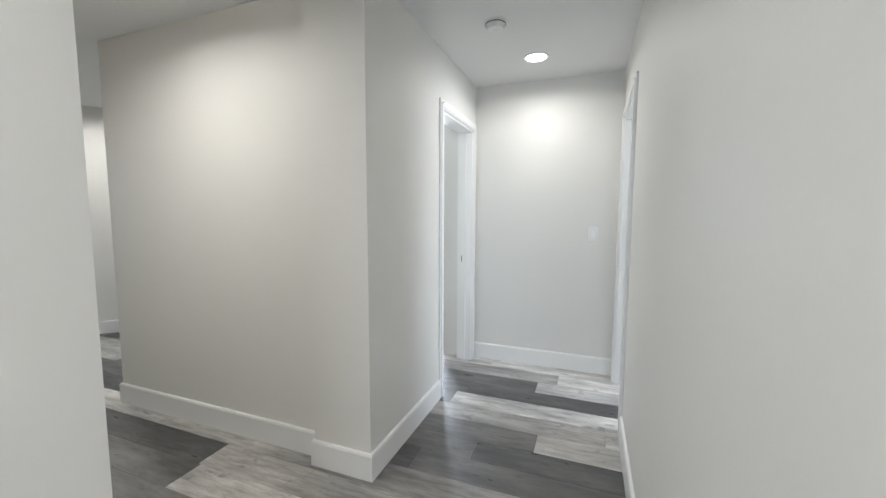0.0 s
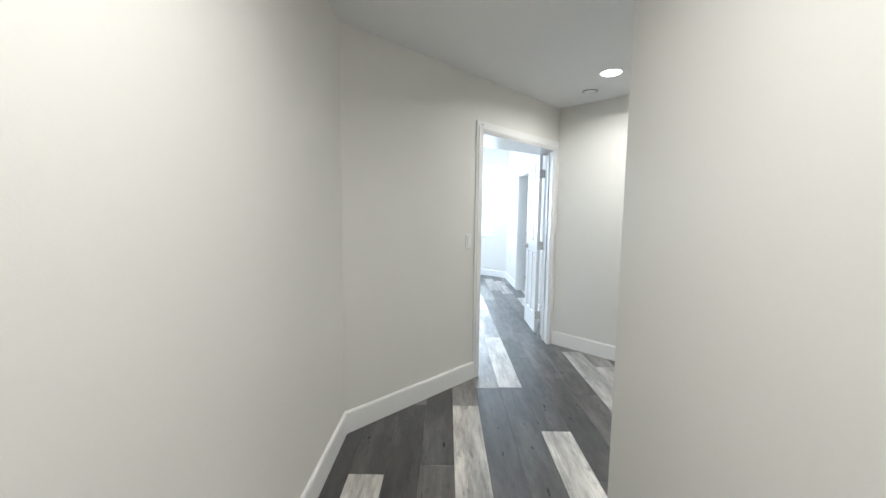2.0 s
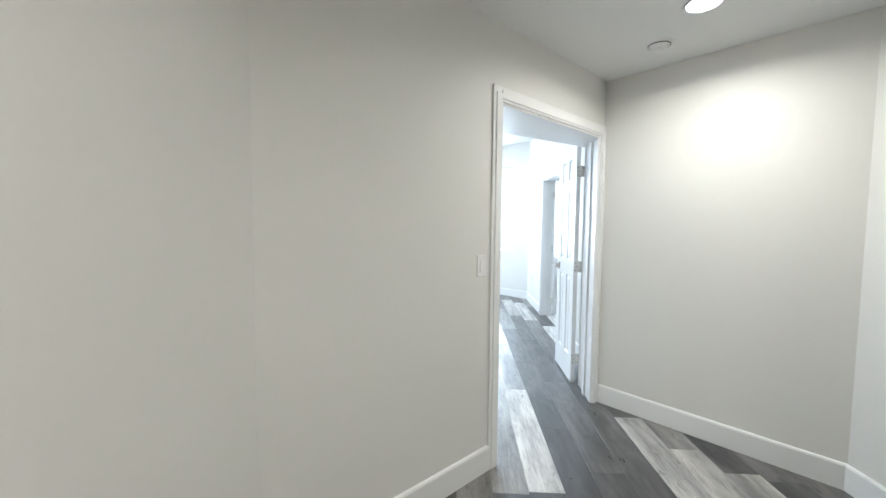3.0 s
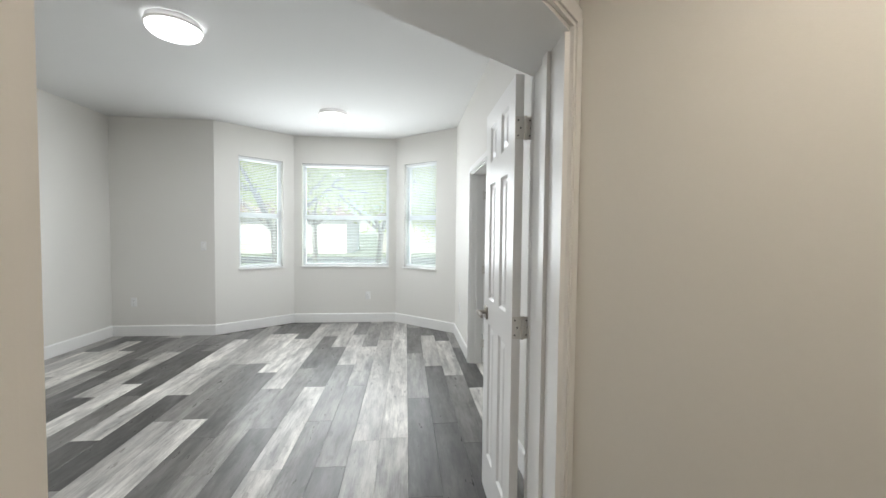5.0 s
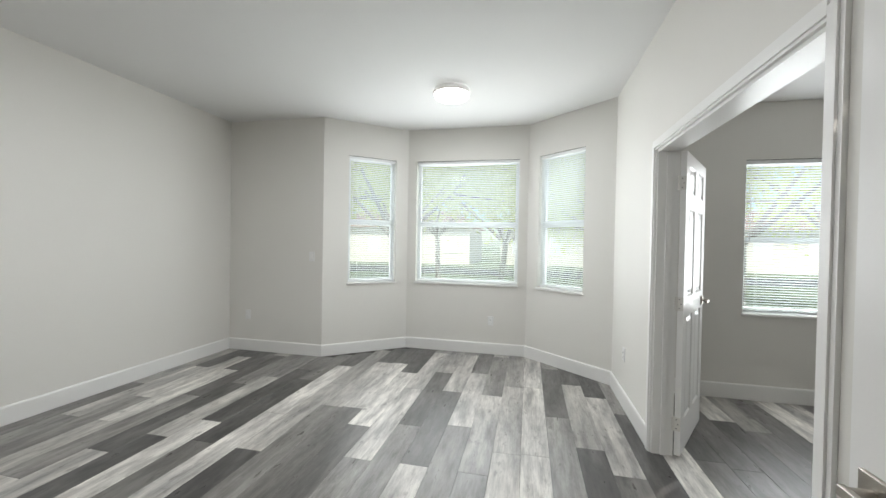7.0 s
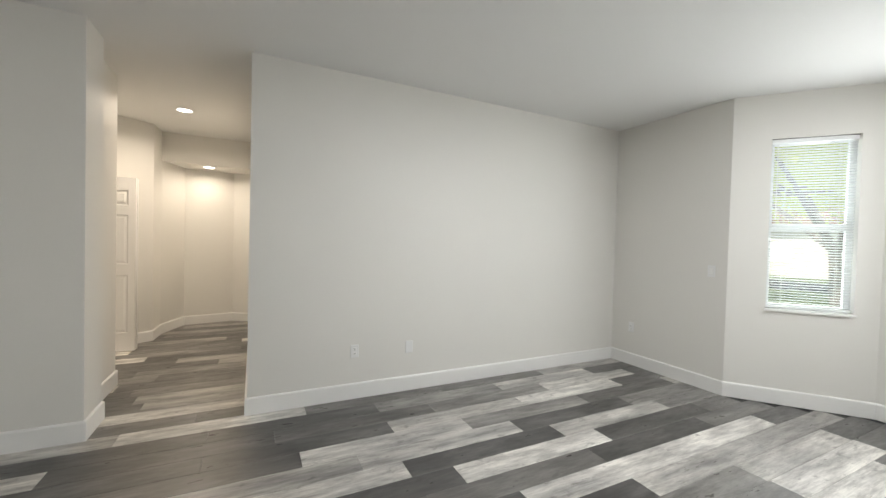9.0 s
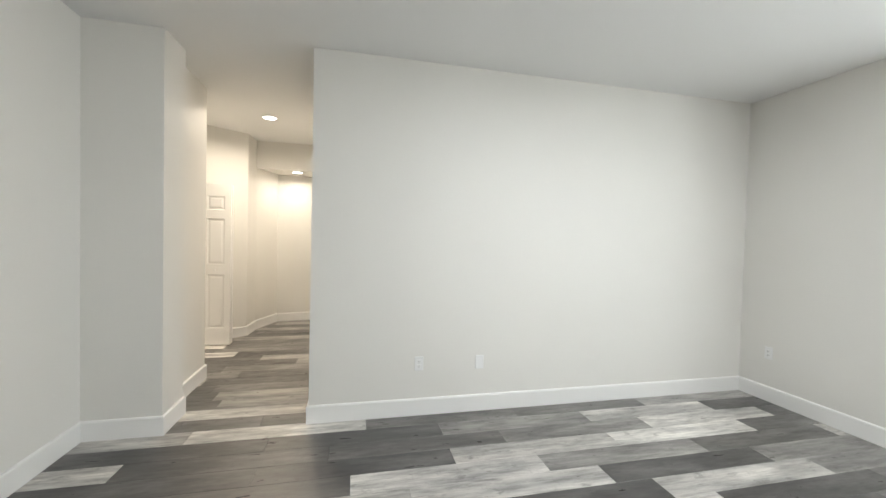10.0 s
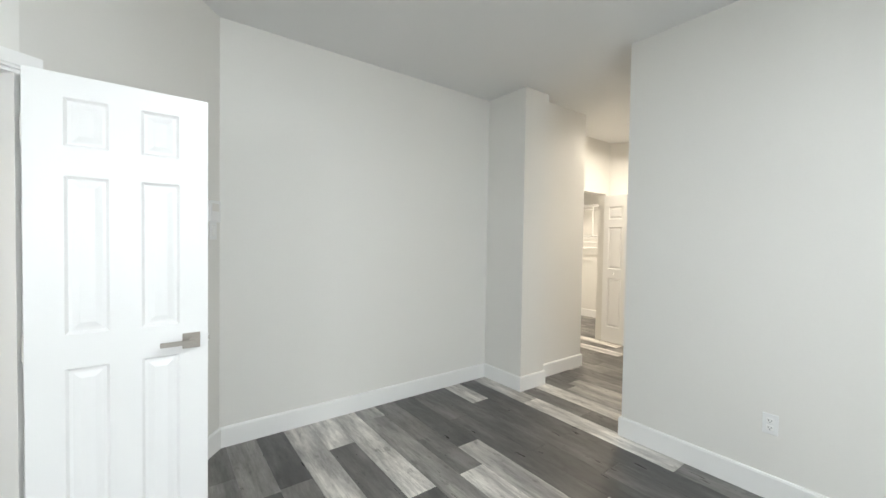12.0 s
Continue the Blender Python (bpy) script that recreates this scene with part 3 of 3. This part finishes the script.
    tagged(finish(bm, "ladder_cord", PLASTIC, bl), kind="stuff")
    bm = bmesh.new()
    add_cyl(bm, 0.004, 0.004, 0.7, Matrix.Translation((s0 + 0.05, 0.015, z1 - 0.4)), 8)
    finish(bm, "tilt_wand", PLASTIC, bl)
    return root


window(BA, BB, 0.305, 0.925, W0, W1, "window_1")
window(BB, BC, 0.12, 1.455, W0, W1, "window_2")
window(BC, BD, 0.17, 0.80, W0, W1, "window_3", tilt=-34)
window((2.92, 9.40), (6.0, 9.40), 0.98, 2.28, 0.80, 2.22, "window_4")


# ---- lamps ----
def downlight(x, y, z, watts, colour):
    root = tagged(new("recessed_downlight"), "round white recessed ceiling downlight, lit", "downlight", group="ceiling downlights")
    root.location = (x, y, z)
    bm = bmesh.new()
    n = 40
    rings = [[bm.verts.new((r * math.cos(2 * math.pi * i / n), r * math.sin(2 * math.pi * i / n), h)) for i in range(n)] for r, h in ((0.090, 0.001), (0.088, -0.005), (0.076, -0.006), (0.070, -0.002))]
    for a, b in zip(rings, rings[1:]):
        for i in range(n):
            bm.faces.new((a[i], a[(i + 1) % n], b[(i + 1) % n], b[i]))
    finish(bm, "trim_ring", PLASTIC, root)
    bm = bmesh.new()
    add_cyl(bm, 0.071, 0.071, 0.003, Matrix.Translation((0, 0, -0.002)), 40)
    finish(bm, "lens", LAMP_WARM, root)
    disc_light(x, y, z - 0.012, 0.14, watts, colour, 162)
    return root


def flush_lamp(x, y, z, watts, colour):
    root = tagged(new("ceiling_lamp"), "round white flush ceiling lamp with a metal ring, lit", "ceiling lamp", group="bedroom ceiling lamps")
    root.location = (x, y, z)
    bm = bmesh.new()
    add_cyl(bm, 0.165, 0.172, 0.035, Matrix.Translation((0, 0, -0.0175)), 56)
    finish(bm, "base", PLASTIC, root)
    bm = bmesh.new()
    n = 56
    rings = [[bm.verts.new((r * math.cos(2 * math.pi * i / n), r * math.sin(2 * math.pi * i / n), h)) for i in range(n)] for r, h in ((0.174, -0.030), (0.182, -0.034), (0.182, -0.044), (0.172, -0.048))]
    for a, b in zip(rings, rings[1:]):
        for i in range(n):
            bm.faces.new((a[i], a[(i + 1) % n], b[(i + 1) % n], b[i]))
    tagged(finish(bm, "ring", STEEL, root), "satin metal ring")
    bm = bmesh.new()
    rings = [[bm.verts.new((r * math.cos(2 * math.pi * i / n), r * math.sin(2 * math.pi * i / n), h)) for i in range(n)] for r, h in ((0.172, -0.036), (0.168, -0.066), (0.150, -0.084), (0.09, -0.094))]
    for a, b in zip(rings, rings[1:]):
        for i in range(n):
            bm.faces.new((a[i], a[(i + 1) % n], b[(i + 1) % n], b[i]))
    bm.faces.new(rings[-1])
    finish(bm, "diffuser", LAMP_COOL, root, smooth=True)
    disc_light(x, y, z - 0.10, 0.32, watts, colour)
    return root


def smoke_alarm(x, y, z):
    root = tagged(new("smoke_alarm"), "round white smoke alarm on the ceiling", "smoke alarm", group="smoke alarms")
    root.location = (x, y, z)
    bm = bmesh.new()
    add_cyl(bm, 0.055, 0.070, 0.012, Matrix.Translation((0, 0, -0.006)), 36)
    finish(bm, "base", PLASTIC, root)
    bm = bmesh.new()
    add_cyl(bm, 0.046, 0.058, 0.022, Matrix.Translation((0, 0, -0.027)), 36)
    add_cyl(bm, 0.012, 0.012, 0.004, Matrix.Translation((0.02, 0, -0.039)), 16)
    finish(bm, "body", PLASTIC, root)
    bm = bmesh.new()
    add_cyl(bm, 0.0605, 0.0605, 0.004, Matrix.Translation((0, 0, -0.014)), 36)
    finish(bm, "vent", DARK, root)
    return root


downlight(3.47, 0.21, H, 4.0, SOFT)
downlight(1.50, 1.75, H, 7.3, SOFT)
downlight(2.72, 4.27, H, 6.6, SOFT)
# added fill, unseen behind the start, that lifts the hall's overall light
downlight(-0.2, 0.06, H, 9, SOFT)
downlight(-3.77, 4.65, B, 16, WARM)
downlight(-5.27, 4.77, 2.475, 3.6, WARM)
flush_lamp(1.19, 9.0, B, 11, COOL)
flush_lamp(0.43, 7.06, B, 26, COOL)
downlight(-4.3, 2.9, 2.44, 20, WARM)
smoke_alarm(2.715, 4.68, H)
smoke_alarm(2.88, 0.365, H)

# each bedroom window: sky light on the blind from outside, and what the blind lets through
for wx, wy, ox, oy, turn, w, out, through_w in ((0.045, 9.868, -0.126, 10.078, 219.4, 0.58, 9, 5), (1.155, 10.18, 1.155, 10.42, 180, 1.30, 23, 11.5), (2.26, 9.86, 2.429, 10.045, 137.9, 0.58, 9, 4.5)):
    window_light(wx, wy, 1.67, turn, w, 1.5, through_w)
    window_light(ox, oy, 1.67, turn, w, 1.5, out)
window_light(4.55, 9.39, 1.5, 180, 1.25, 1.4, 17)
window_light(4.55, 9.60, 1.5, 180, 1.25, 1.4, 26)
window_light(5.59, 1.75, 1.5, 90, 1.2, 1.3, 38, (1.0, 0.97, 0.92))
window_light(3.6, -3.19, 1.5, 0, 1.5, 1.3, 42, (1.0, 0.97, 0.92))
# added daylight fill from behind the start, at the unseen back opening
window_light(-1.48, 0.07, 1.45, -90, 0.7, 1.3, 7)


# ---- switches and outlets ----
def plate(name, x, y, z, turn, kind):
    """A wall plate facing the way that turn names (0: to -y)."""
    labels = {"switch": "white rocker light switch plate on the wall", "outlet": "white duplex power outlet on the wall", "blank": "white blank cover plate on the wall"}
    root = tagged(new(name), labels[kind], {"switch": "light switch", "outlet": "outlet", "blank": "cover plate"}[kind])
    bm = bmesh.new()
    add_box(bm, (-0.036, -0.007, -0.058), (0.036, 0.0, 0.058))
    finish(bm, "cover", PLASTIC, root, bevel=0.003)
    if kind == "switch":
        bm = bmesh.new()
        add_box(bm, (-0.0165, -0.011, -0.033), (0.0165, -0.006, 0.033))
        finish(bm, "rocker", TRIM, root, bevel=0.002)
        bm = bmesh.new()
        add_box(bm, (-0.0185, -0.0074, -0.035), (0.0185, -0.0066, 0.035))
        finish(bm, "gap", STEEL, root)
    if kind == "outlet":
        for dz in (-0.02, 0.02):
            bm = bmesh.new()
            add_box(bm, (-0.0165, -0.010, dz - 0.0145), (0.0165, -0.006, dz + 0.0145))
            finish(bm, "socket", TRIM, root, bevel=0.003)
            bm = bmesh.new()
            add_box(bm, (-0.008, -0.0108, dz - 0.003), (-0.0055, -0.0098, dz + 0.006))
            add_box(bm, (0.0055, -0.0108, dz - 0.003), (0.008, -0.0098, dz + 0.006))
            add_cyl(bm, 0.0025, 0.0025, 0.001, pose(0, -0.0103, dz - 0.008, 90), 8)
            finish(bm, "slot", DARK, root)
    root.matrix_world = pose(x, y, z, 0, 0, turn)
    return root


plate("light_switch", 1.672, 4.322, 1.15, 45, "switch")
plate("light_switch", 3.96, -0.217, 1.17, -90, "switch")
plate("light_switch", 0.994, 1.17, 1.155, 86.3, "switch")
plate("light_switch", -0.616, 9.533, 1.207, 0, "switch")
plate("power_outlet", -1.501, 9.533, 0.453, 0, "outlet")
plate("power_outlet", -1.78, 6.224, 0.427, 90, "outlet")
plate("cover_plate", -1.78, 6.748, 0.417, 90, "blank")
plate("power_outlet", 1.50, 10.222, 0.42, 0, "outlet")
plate("power_outlet", 2.79, 8.95, 0.45, -90, "outlet")

# thermostat on the angled wall
th = tagged(new("thermostat"), "small white wall thermostat with a grey display", "thermostat")
bm = bmesh.new()
add_box(bm, (-0.055, -0.022, -0.07), (0.055, 0.0, 0.07))
finish(bm, "body", PLASTIC, th, bevel=0.004)
bm = bmesh.new()
add_box(bm, (-0.035, -0.024, 0.0), (0.035, -0.0215, 0.05))
finish(bm, "display", STEEL, th)
th.matrix_world = pose(0.712, 3.924, 1.60, 0, 0, -128.8)

plate("light_switch", 0.712, 3.924, 1.475, -128.8, "switch")

# ---- closet fittings ----
def wire_shelf(z, rods):
    """A ventilated shelf along the closet's end wall, with a front lip and hanging rods."""
    root = tagged(new("wire_shelf"), "white wire closet shelf with hanging rail", "shelf", group="closet shelves")
    bm = bmesh.new()
    for i in range(46):
        y = 2.22 + i * 0.03
        add_box(bm, (-5.675, y - 0.002, z - 0.002), (-5.345, y + 0.002, z + 0.002))
        add_box(bm, (-5.349, y - 0.002, z - 0.045), (-5.345, y + 0.002, z))
    finish(bm, "wires", WIRE, root)
    for x, dz in ((-5.67, 0.0), (-5.51, 0.0), (-5.345, 0.0), (-5.345, -0.045)) + tuple((-5.40, r) for r in rods):
        bm = bmesh.new()
        add_cyl(bm, 0.012 if dz < -0.06 else 0.006, 0.012 if dz < -0.06 else 0.006, 1.40, pose(x, 2.915, z + dz, 90), 10)
        finish(bm, "rail", WIRE, root)
    for y in (2.40, 3.40):
        bm = bmesh.new()
        add_cyl(bm, 0.006, 0.006, 0.42, look((-5.51, y, z - 0.15), (-5.345, y, z - 0.02), 0), 8)
        finish(bm, "brace", WIRE, root)
    return root


wire_shelf(2.12, (-0.09,))
wire_shelf(1.55, (-0.12, -0.22))
pole = tagged(new("shelf_upright"), "thin white metal upright between two closet shelves", "shelf upright")
bm = bmesh.new()
add_cyl(bm, 0.010, 0.010, 0.56, Matrix.Translation((-5.335, 2.86, 1.835)), 12)
finish(bm, "tube", WIRE, pole)
for z in (1.56, 2.11):
    bm = bmesh.new()
    add_box(bm, (-5.352, 2.84, z - 0.012), (-5.318, 2.88, z + 0.012))
    finish(bm, "clip", WIRE, pole, bevel=0.002)

# ---- outdoors ----
prism("ground", [(-300, 9.9), (300, 9.9), (300, 500), (-300, 500)], -0.6, -0.35, GRASS, "green lawn outside the windows", "ground")
prism("road", [(-300, 27), (300, 27), (300, 33), (-300, 33)], -0.349, -0.34, ROAD, "grey asphalt street", "road")


def tree(x, y, h, spread, seed, leaves=2600):
    rnd = random.Random(seed)
    root = tagged(new("tree"), "leafy green tree with a brown branching trunk", "tree", group="trees outside the windows")
    root.location = (x, y, -0.36)
    bm = bmesh.new()

    def limb(p, q, r0, r1):
        d = q - p
        m = Matrix.Translation((p + q) / 2) @ d.to_track_quat('Z', 'Y').to_matrix().to_4x4()
        bmesh.ops.create_cone(bm, cap_ends=True, segments=8, radius1=r0, radius2=r1, depth=d.length, matrix=m)
    ends = []
    fork = Vector((rnd.uniform(-.2, .2), rnd.uniform(-.2, .2), h * 0.32))
    limb(Vector((0, 0, 0)), fork, h * 0.021, h * 0.016)
    for i in range(6):
        a = i * 1.05 + rnd.uniform(-.3, .3)
        q = fork + Vector((math.cos(a) * spread * 0.45, math.sin(a) * spread * 0.45, h * rnd.uniform(0.18, 0.38)))
        limb(fork, q, h * 0.012, h * 0.006)
        for j in range(4):
            b = a + rnd.uniform(-0.9, 0.9)
            e = q + Vector((math.cos(b) * spread * rnd.uniform(.15, .5), math.sin(b) * spread * rnd.uniform(.15, .5), h * rnd.uniform(-0.06, 0.25)))
            limb(q, e, h * 0.006, h * 0.002)
            ends.append(e)
    finish(bm, "trunk", BARK, root)
    bm = bmesh.new()
    for i in range(leaves):
        c = rnd.choice(ends) + Vector((rnd.gauss(0, 1), rnd.gauss(0, 1), rnd.gauss(0, 0.7))) * spread * 0.16
        s = rnd.uniform(0.07, 0.15)
        m = Matrix.Translation(c) @ Euler((rnd.uniform(0, 6), rnd.uniform(0, 6), rnd.uniform(0, 6))).to_matrix().to_4x4()
        v = [bm.verts.new(m @ Vector(p)) for p in ((-s, 0, 0), (0, -s * 0.45, 0.02), (s, 0, 0), (0, s * 0.45, 0.02))]
        bm.faces.new(v)
    finish(bm, "leaf_crown", LEAF, root)
    return root


tree(-1.4, 15.0, 5.6, 3.4, 1, 5000)
tree(1.0, 18.5, 5.6, 3.8, 2, 6000)
tree(3.6, 15.5, 5.4, 3.4, 3, 5000)
tree(-5.0, 17.0, 6.0, 3.8, 4, 5000)
tree(7.0, 16.0, 5.8, 3.6, 5, 5000)
tree(-9.5, 21.0, 6.5, 4.2, 6, 4000)
tree(11.5, 20.0, 6.5, 4.0, 7, 4000)
tree(-2.2, 23.0, 6.5, 4.2, 8, 4000)
tree(4.8, 23.5, 6.8, 4.4, 9, 4000)


def house(x, y, w, dp, h):
    root = tagged(new("house"), "pale stucco house with a brown tiled roof", "house", group="houses across the street")
    root.location = (x, y, -0.36)
    bm = bmesh.new()
    add_box(bm, (-w / 2, 0, 0), (w / 2, dp, h))
    finish(bm, "wall", STUCCO, root)
    bm = bmesh.new()
    v = [bm.verts.new(p) for p in ((-w / 2 - .5, -.5, h), (w / 2 + .5, -.5, h), (w / 2 + .5, dp + .5, h), (-w / 2 - .5, dp + .5, h), (-w / 2 + 2, dp / 2, h + 1.8), (w / 2 - 2, dp / 2, h + 1.8))]
    for f in ((0, 1, 5, 4), (1, 2, 5), (2, 3, 4, 5), (3, 0, 4), (3, 2, 1, 0)):
        bm.faces.new([v[i] for i in f])
    finish(bm, "roof", ROOF, root)
    k = int(w / 3)
    for i in range(k):
        cx = -w / 2 + (i + 0.5) * w / k
        bm = bmesh.new()
        add_box(bm, (cx - .6, -0.06, 1.0), (cx + .6, 0.02, 2.3))
        add_box(bm, (cx - .5, -0.08, 1.1), (cx - .03, 0.0, 2.2))
        add_box(bm, (cx + .03, -0.08, 1.1), (cx + .5, 0.0, 2.2))
        tagged(finish(bm, "window", VINYL, root), "white framed window")
    return root


house(-10, 38, 14, 9, 3.2)
house(6, 40, 13, 9, 3.2)
house(24, 38, 14, 9, 3.2)

# ---- floor planks ----
ZONES = [(-1.5, -0.45, 4.0, 0.86), (0.80, 0.5, 2.25, 4.6), (2.0, 2.8, 3.65, 5.5), (2.3, 0.8, 5.6, 2.7), (1.7, -3.2, 5.6, -0.4),
         (-1.8, 3.8, 2.85, 9.6), (-0.5, 9.5, 2.8, 10.25), (-5.75, 2.15, -1.75, 5.5), (2.75, 5.3, 6.0, 9.42)]
CORE = [(0.75, -0.1, 3.6, 5.3), (-1.8, 3.8, 2.85, 9.6)]


def inside(x, y, zs, pad=0.0):
    return any(a - pad < x < c + pad and b - pad < y < d + pad for a, b, c, d in zs)


PW, PL = 0.186, 1.24
# Rows of boards from west to east, beginning beside the wide bedroom wall: where the row's
# first board begins, and the tones of its boards northwards (dark, grey, mid, pale, light).
FIRST_ROW = -1.791
ROWS = [(3.32, "plggp"), (3.88, "ddmld"), (3.07, "ldgmld"), (3.88, "ddplg"), (3.21, "gdlmgp"), (3.55, "dpldm"), (3.80, "gldpm"),
        (4.08, "mdldg"), (3.81, "ldgdg"), (4.32, "gdlld"), (3.80, "pmdpm"), (3.32, "dgpmpd"), (3.34, "mdlgl"), (3.06, "gmggl"),
        (1.40, "ldmmmlp"), (1.92, "ldmgmgm"), (2.66, "dmplgp"), (2.00, "gdgmmlg"), (2.66, "lmgmpmp"), (1.70, "gdmpppm"),
        (0.48, "pddlplll"), (1.11, "pldddmg"), (-0.58, "gdddgddpd"), (-0.86, "dgdgddgld"), (0.06, "gdgpgldm"),
        (-1.56, "ppdmpmdlgd"), (-1.78, "lldgpdggdm"), (-0.60, "ddmdgpd"), (-1.09, "ldg")]
TONES = {"d": 0.02, "g": 0.24, "m": 0.48, "p": 0.70, "l": 0.90}
floor = tagged(new("floor"), "grey weathered wood-look vinyl plank floor", "floor", kind="structure")


def plank_verts(x0, y0, x1, y1, zt):
    g, c = 0.0004, 0.0012
    return [(x0 + g, y0 + g, -0.012), (x1 - g, y0 + g, -0.012), (x1 - g, y1 - g, -0.012), (x0 + g, y1 - g, -0.012),
            (x0 + g, y0 + g, zt - c), (x1 - g, y0 + g, zt - c), (x1 - g, y1 - g, zt - c), (x0 + g, y1 - g, zt - c),
            (x0 + g + c, y0 + g + c, zt), (x1 - g - c, y0 + g + c, zt), (x1 - g - c, y1 - g - c, zt), (x0 + g + c, y1 - g - c, zt)]


PF = [(0, 1, 5, 4), (1, 2, 6, 5), (2, 3, 7, 6), (3, 0, 4, 7), (4, 5, 9, 8), (5, 6, 10, 9), (6, 7, 11, 10), (7, 4, 8, 11), (8, 9, 10, 11)]
plank_of = {}
for letter, value in TONES.items():
    pm = bpy.data.meshes.new("plank")
    pm.from_pydata(plank_verts(0, 0, PW, PL, 0.0), [], PF)
    pm.attributes.new("tone", 'FLOAT', 'FACE').data.foreach_set("value", [value] * len(PF))
    pm.materials.append(PLANK)
    plank_of[letter] = pm
rest_v, rest_f, rest_t, rest_s = [], [], [], []
rp = random.Random(11)
made = 0
for row in range(-22, 43):
    x = FIRST_ROW + row * PW
    known = ROWS[row] if 0 <= row < len(ROWS) else (0.0, "")
    start = known[0] if known[1] else rp.uniform(0, PL)
    first = -int((start + 4.6) / PL)
    last = ""
    for n in range(first, first + 13):
        y, y1 = start + n * PL, start + (n + 1) * PL
        letter = known[1][n] if 0 <= n < len(known[1]) else rp.choice([c for c in ("ddgggmmpl" if row >= 0 else "dddggggml") if c != last])
        last = letter
        cells = [(x + PW / 2, y + PL * k / 6) for k in range(7)]
        if not any(inside(cx, cy, ZONES) for cx, cy in cells):
            continue
        if y1 > 9.5:
            lim = 9.53
            if x > -0.45 and x + PW < 2.78:
                lim = min(10.22, 9.55 + 0.82 * (x + 0.45), 9.5 + 0.93 * (2.78 - x)) + 0.02
            y1 = min(y1, lim)
        if y1 - y <= 0.05:
            continue
        core = any(inside(cx, cy, CORE) for cx, cy in cells)
        if core and made < 300 and abs(y1 - y - PL) < 1e-6:
            p = new("plank", plank_of[letter])
            p.parent = floor
            p.location = (x, y, rp.uniform(-0.0003, 0.0))
            made += 1
        else:
            k = len(rest_v)
            rest_v += plank_verts(x, y, x + PW, y1, 0.0)
            rest_f += [tuple(i + k for i in f) for f in PF]
            rest_t += [TONES[letter]] * len(PF)
            rest_s += [rp.random()] * len(PF)
me = bpy.data.meshes.new("planks")
me.from_pydata(rest_v, [], rest_f)
me.attributes.new("tone", 'FLOAT', 'FACE').data.foreach_set("value", rest_t)
me.attributes.new("seed", 'FLOAT', 'FACE').data.foreach_set("value", rest_s)
me.materials.append(PLANK)
rest = new("planks", me)
rest.parent = floor
tagged(rest, "grey wood-look planks", kind="stuff")
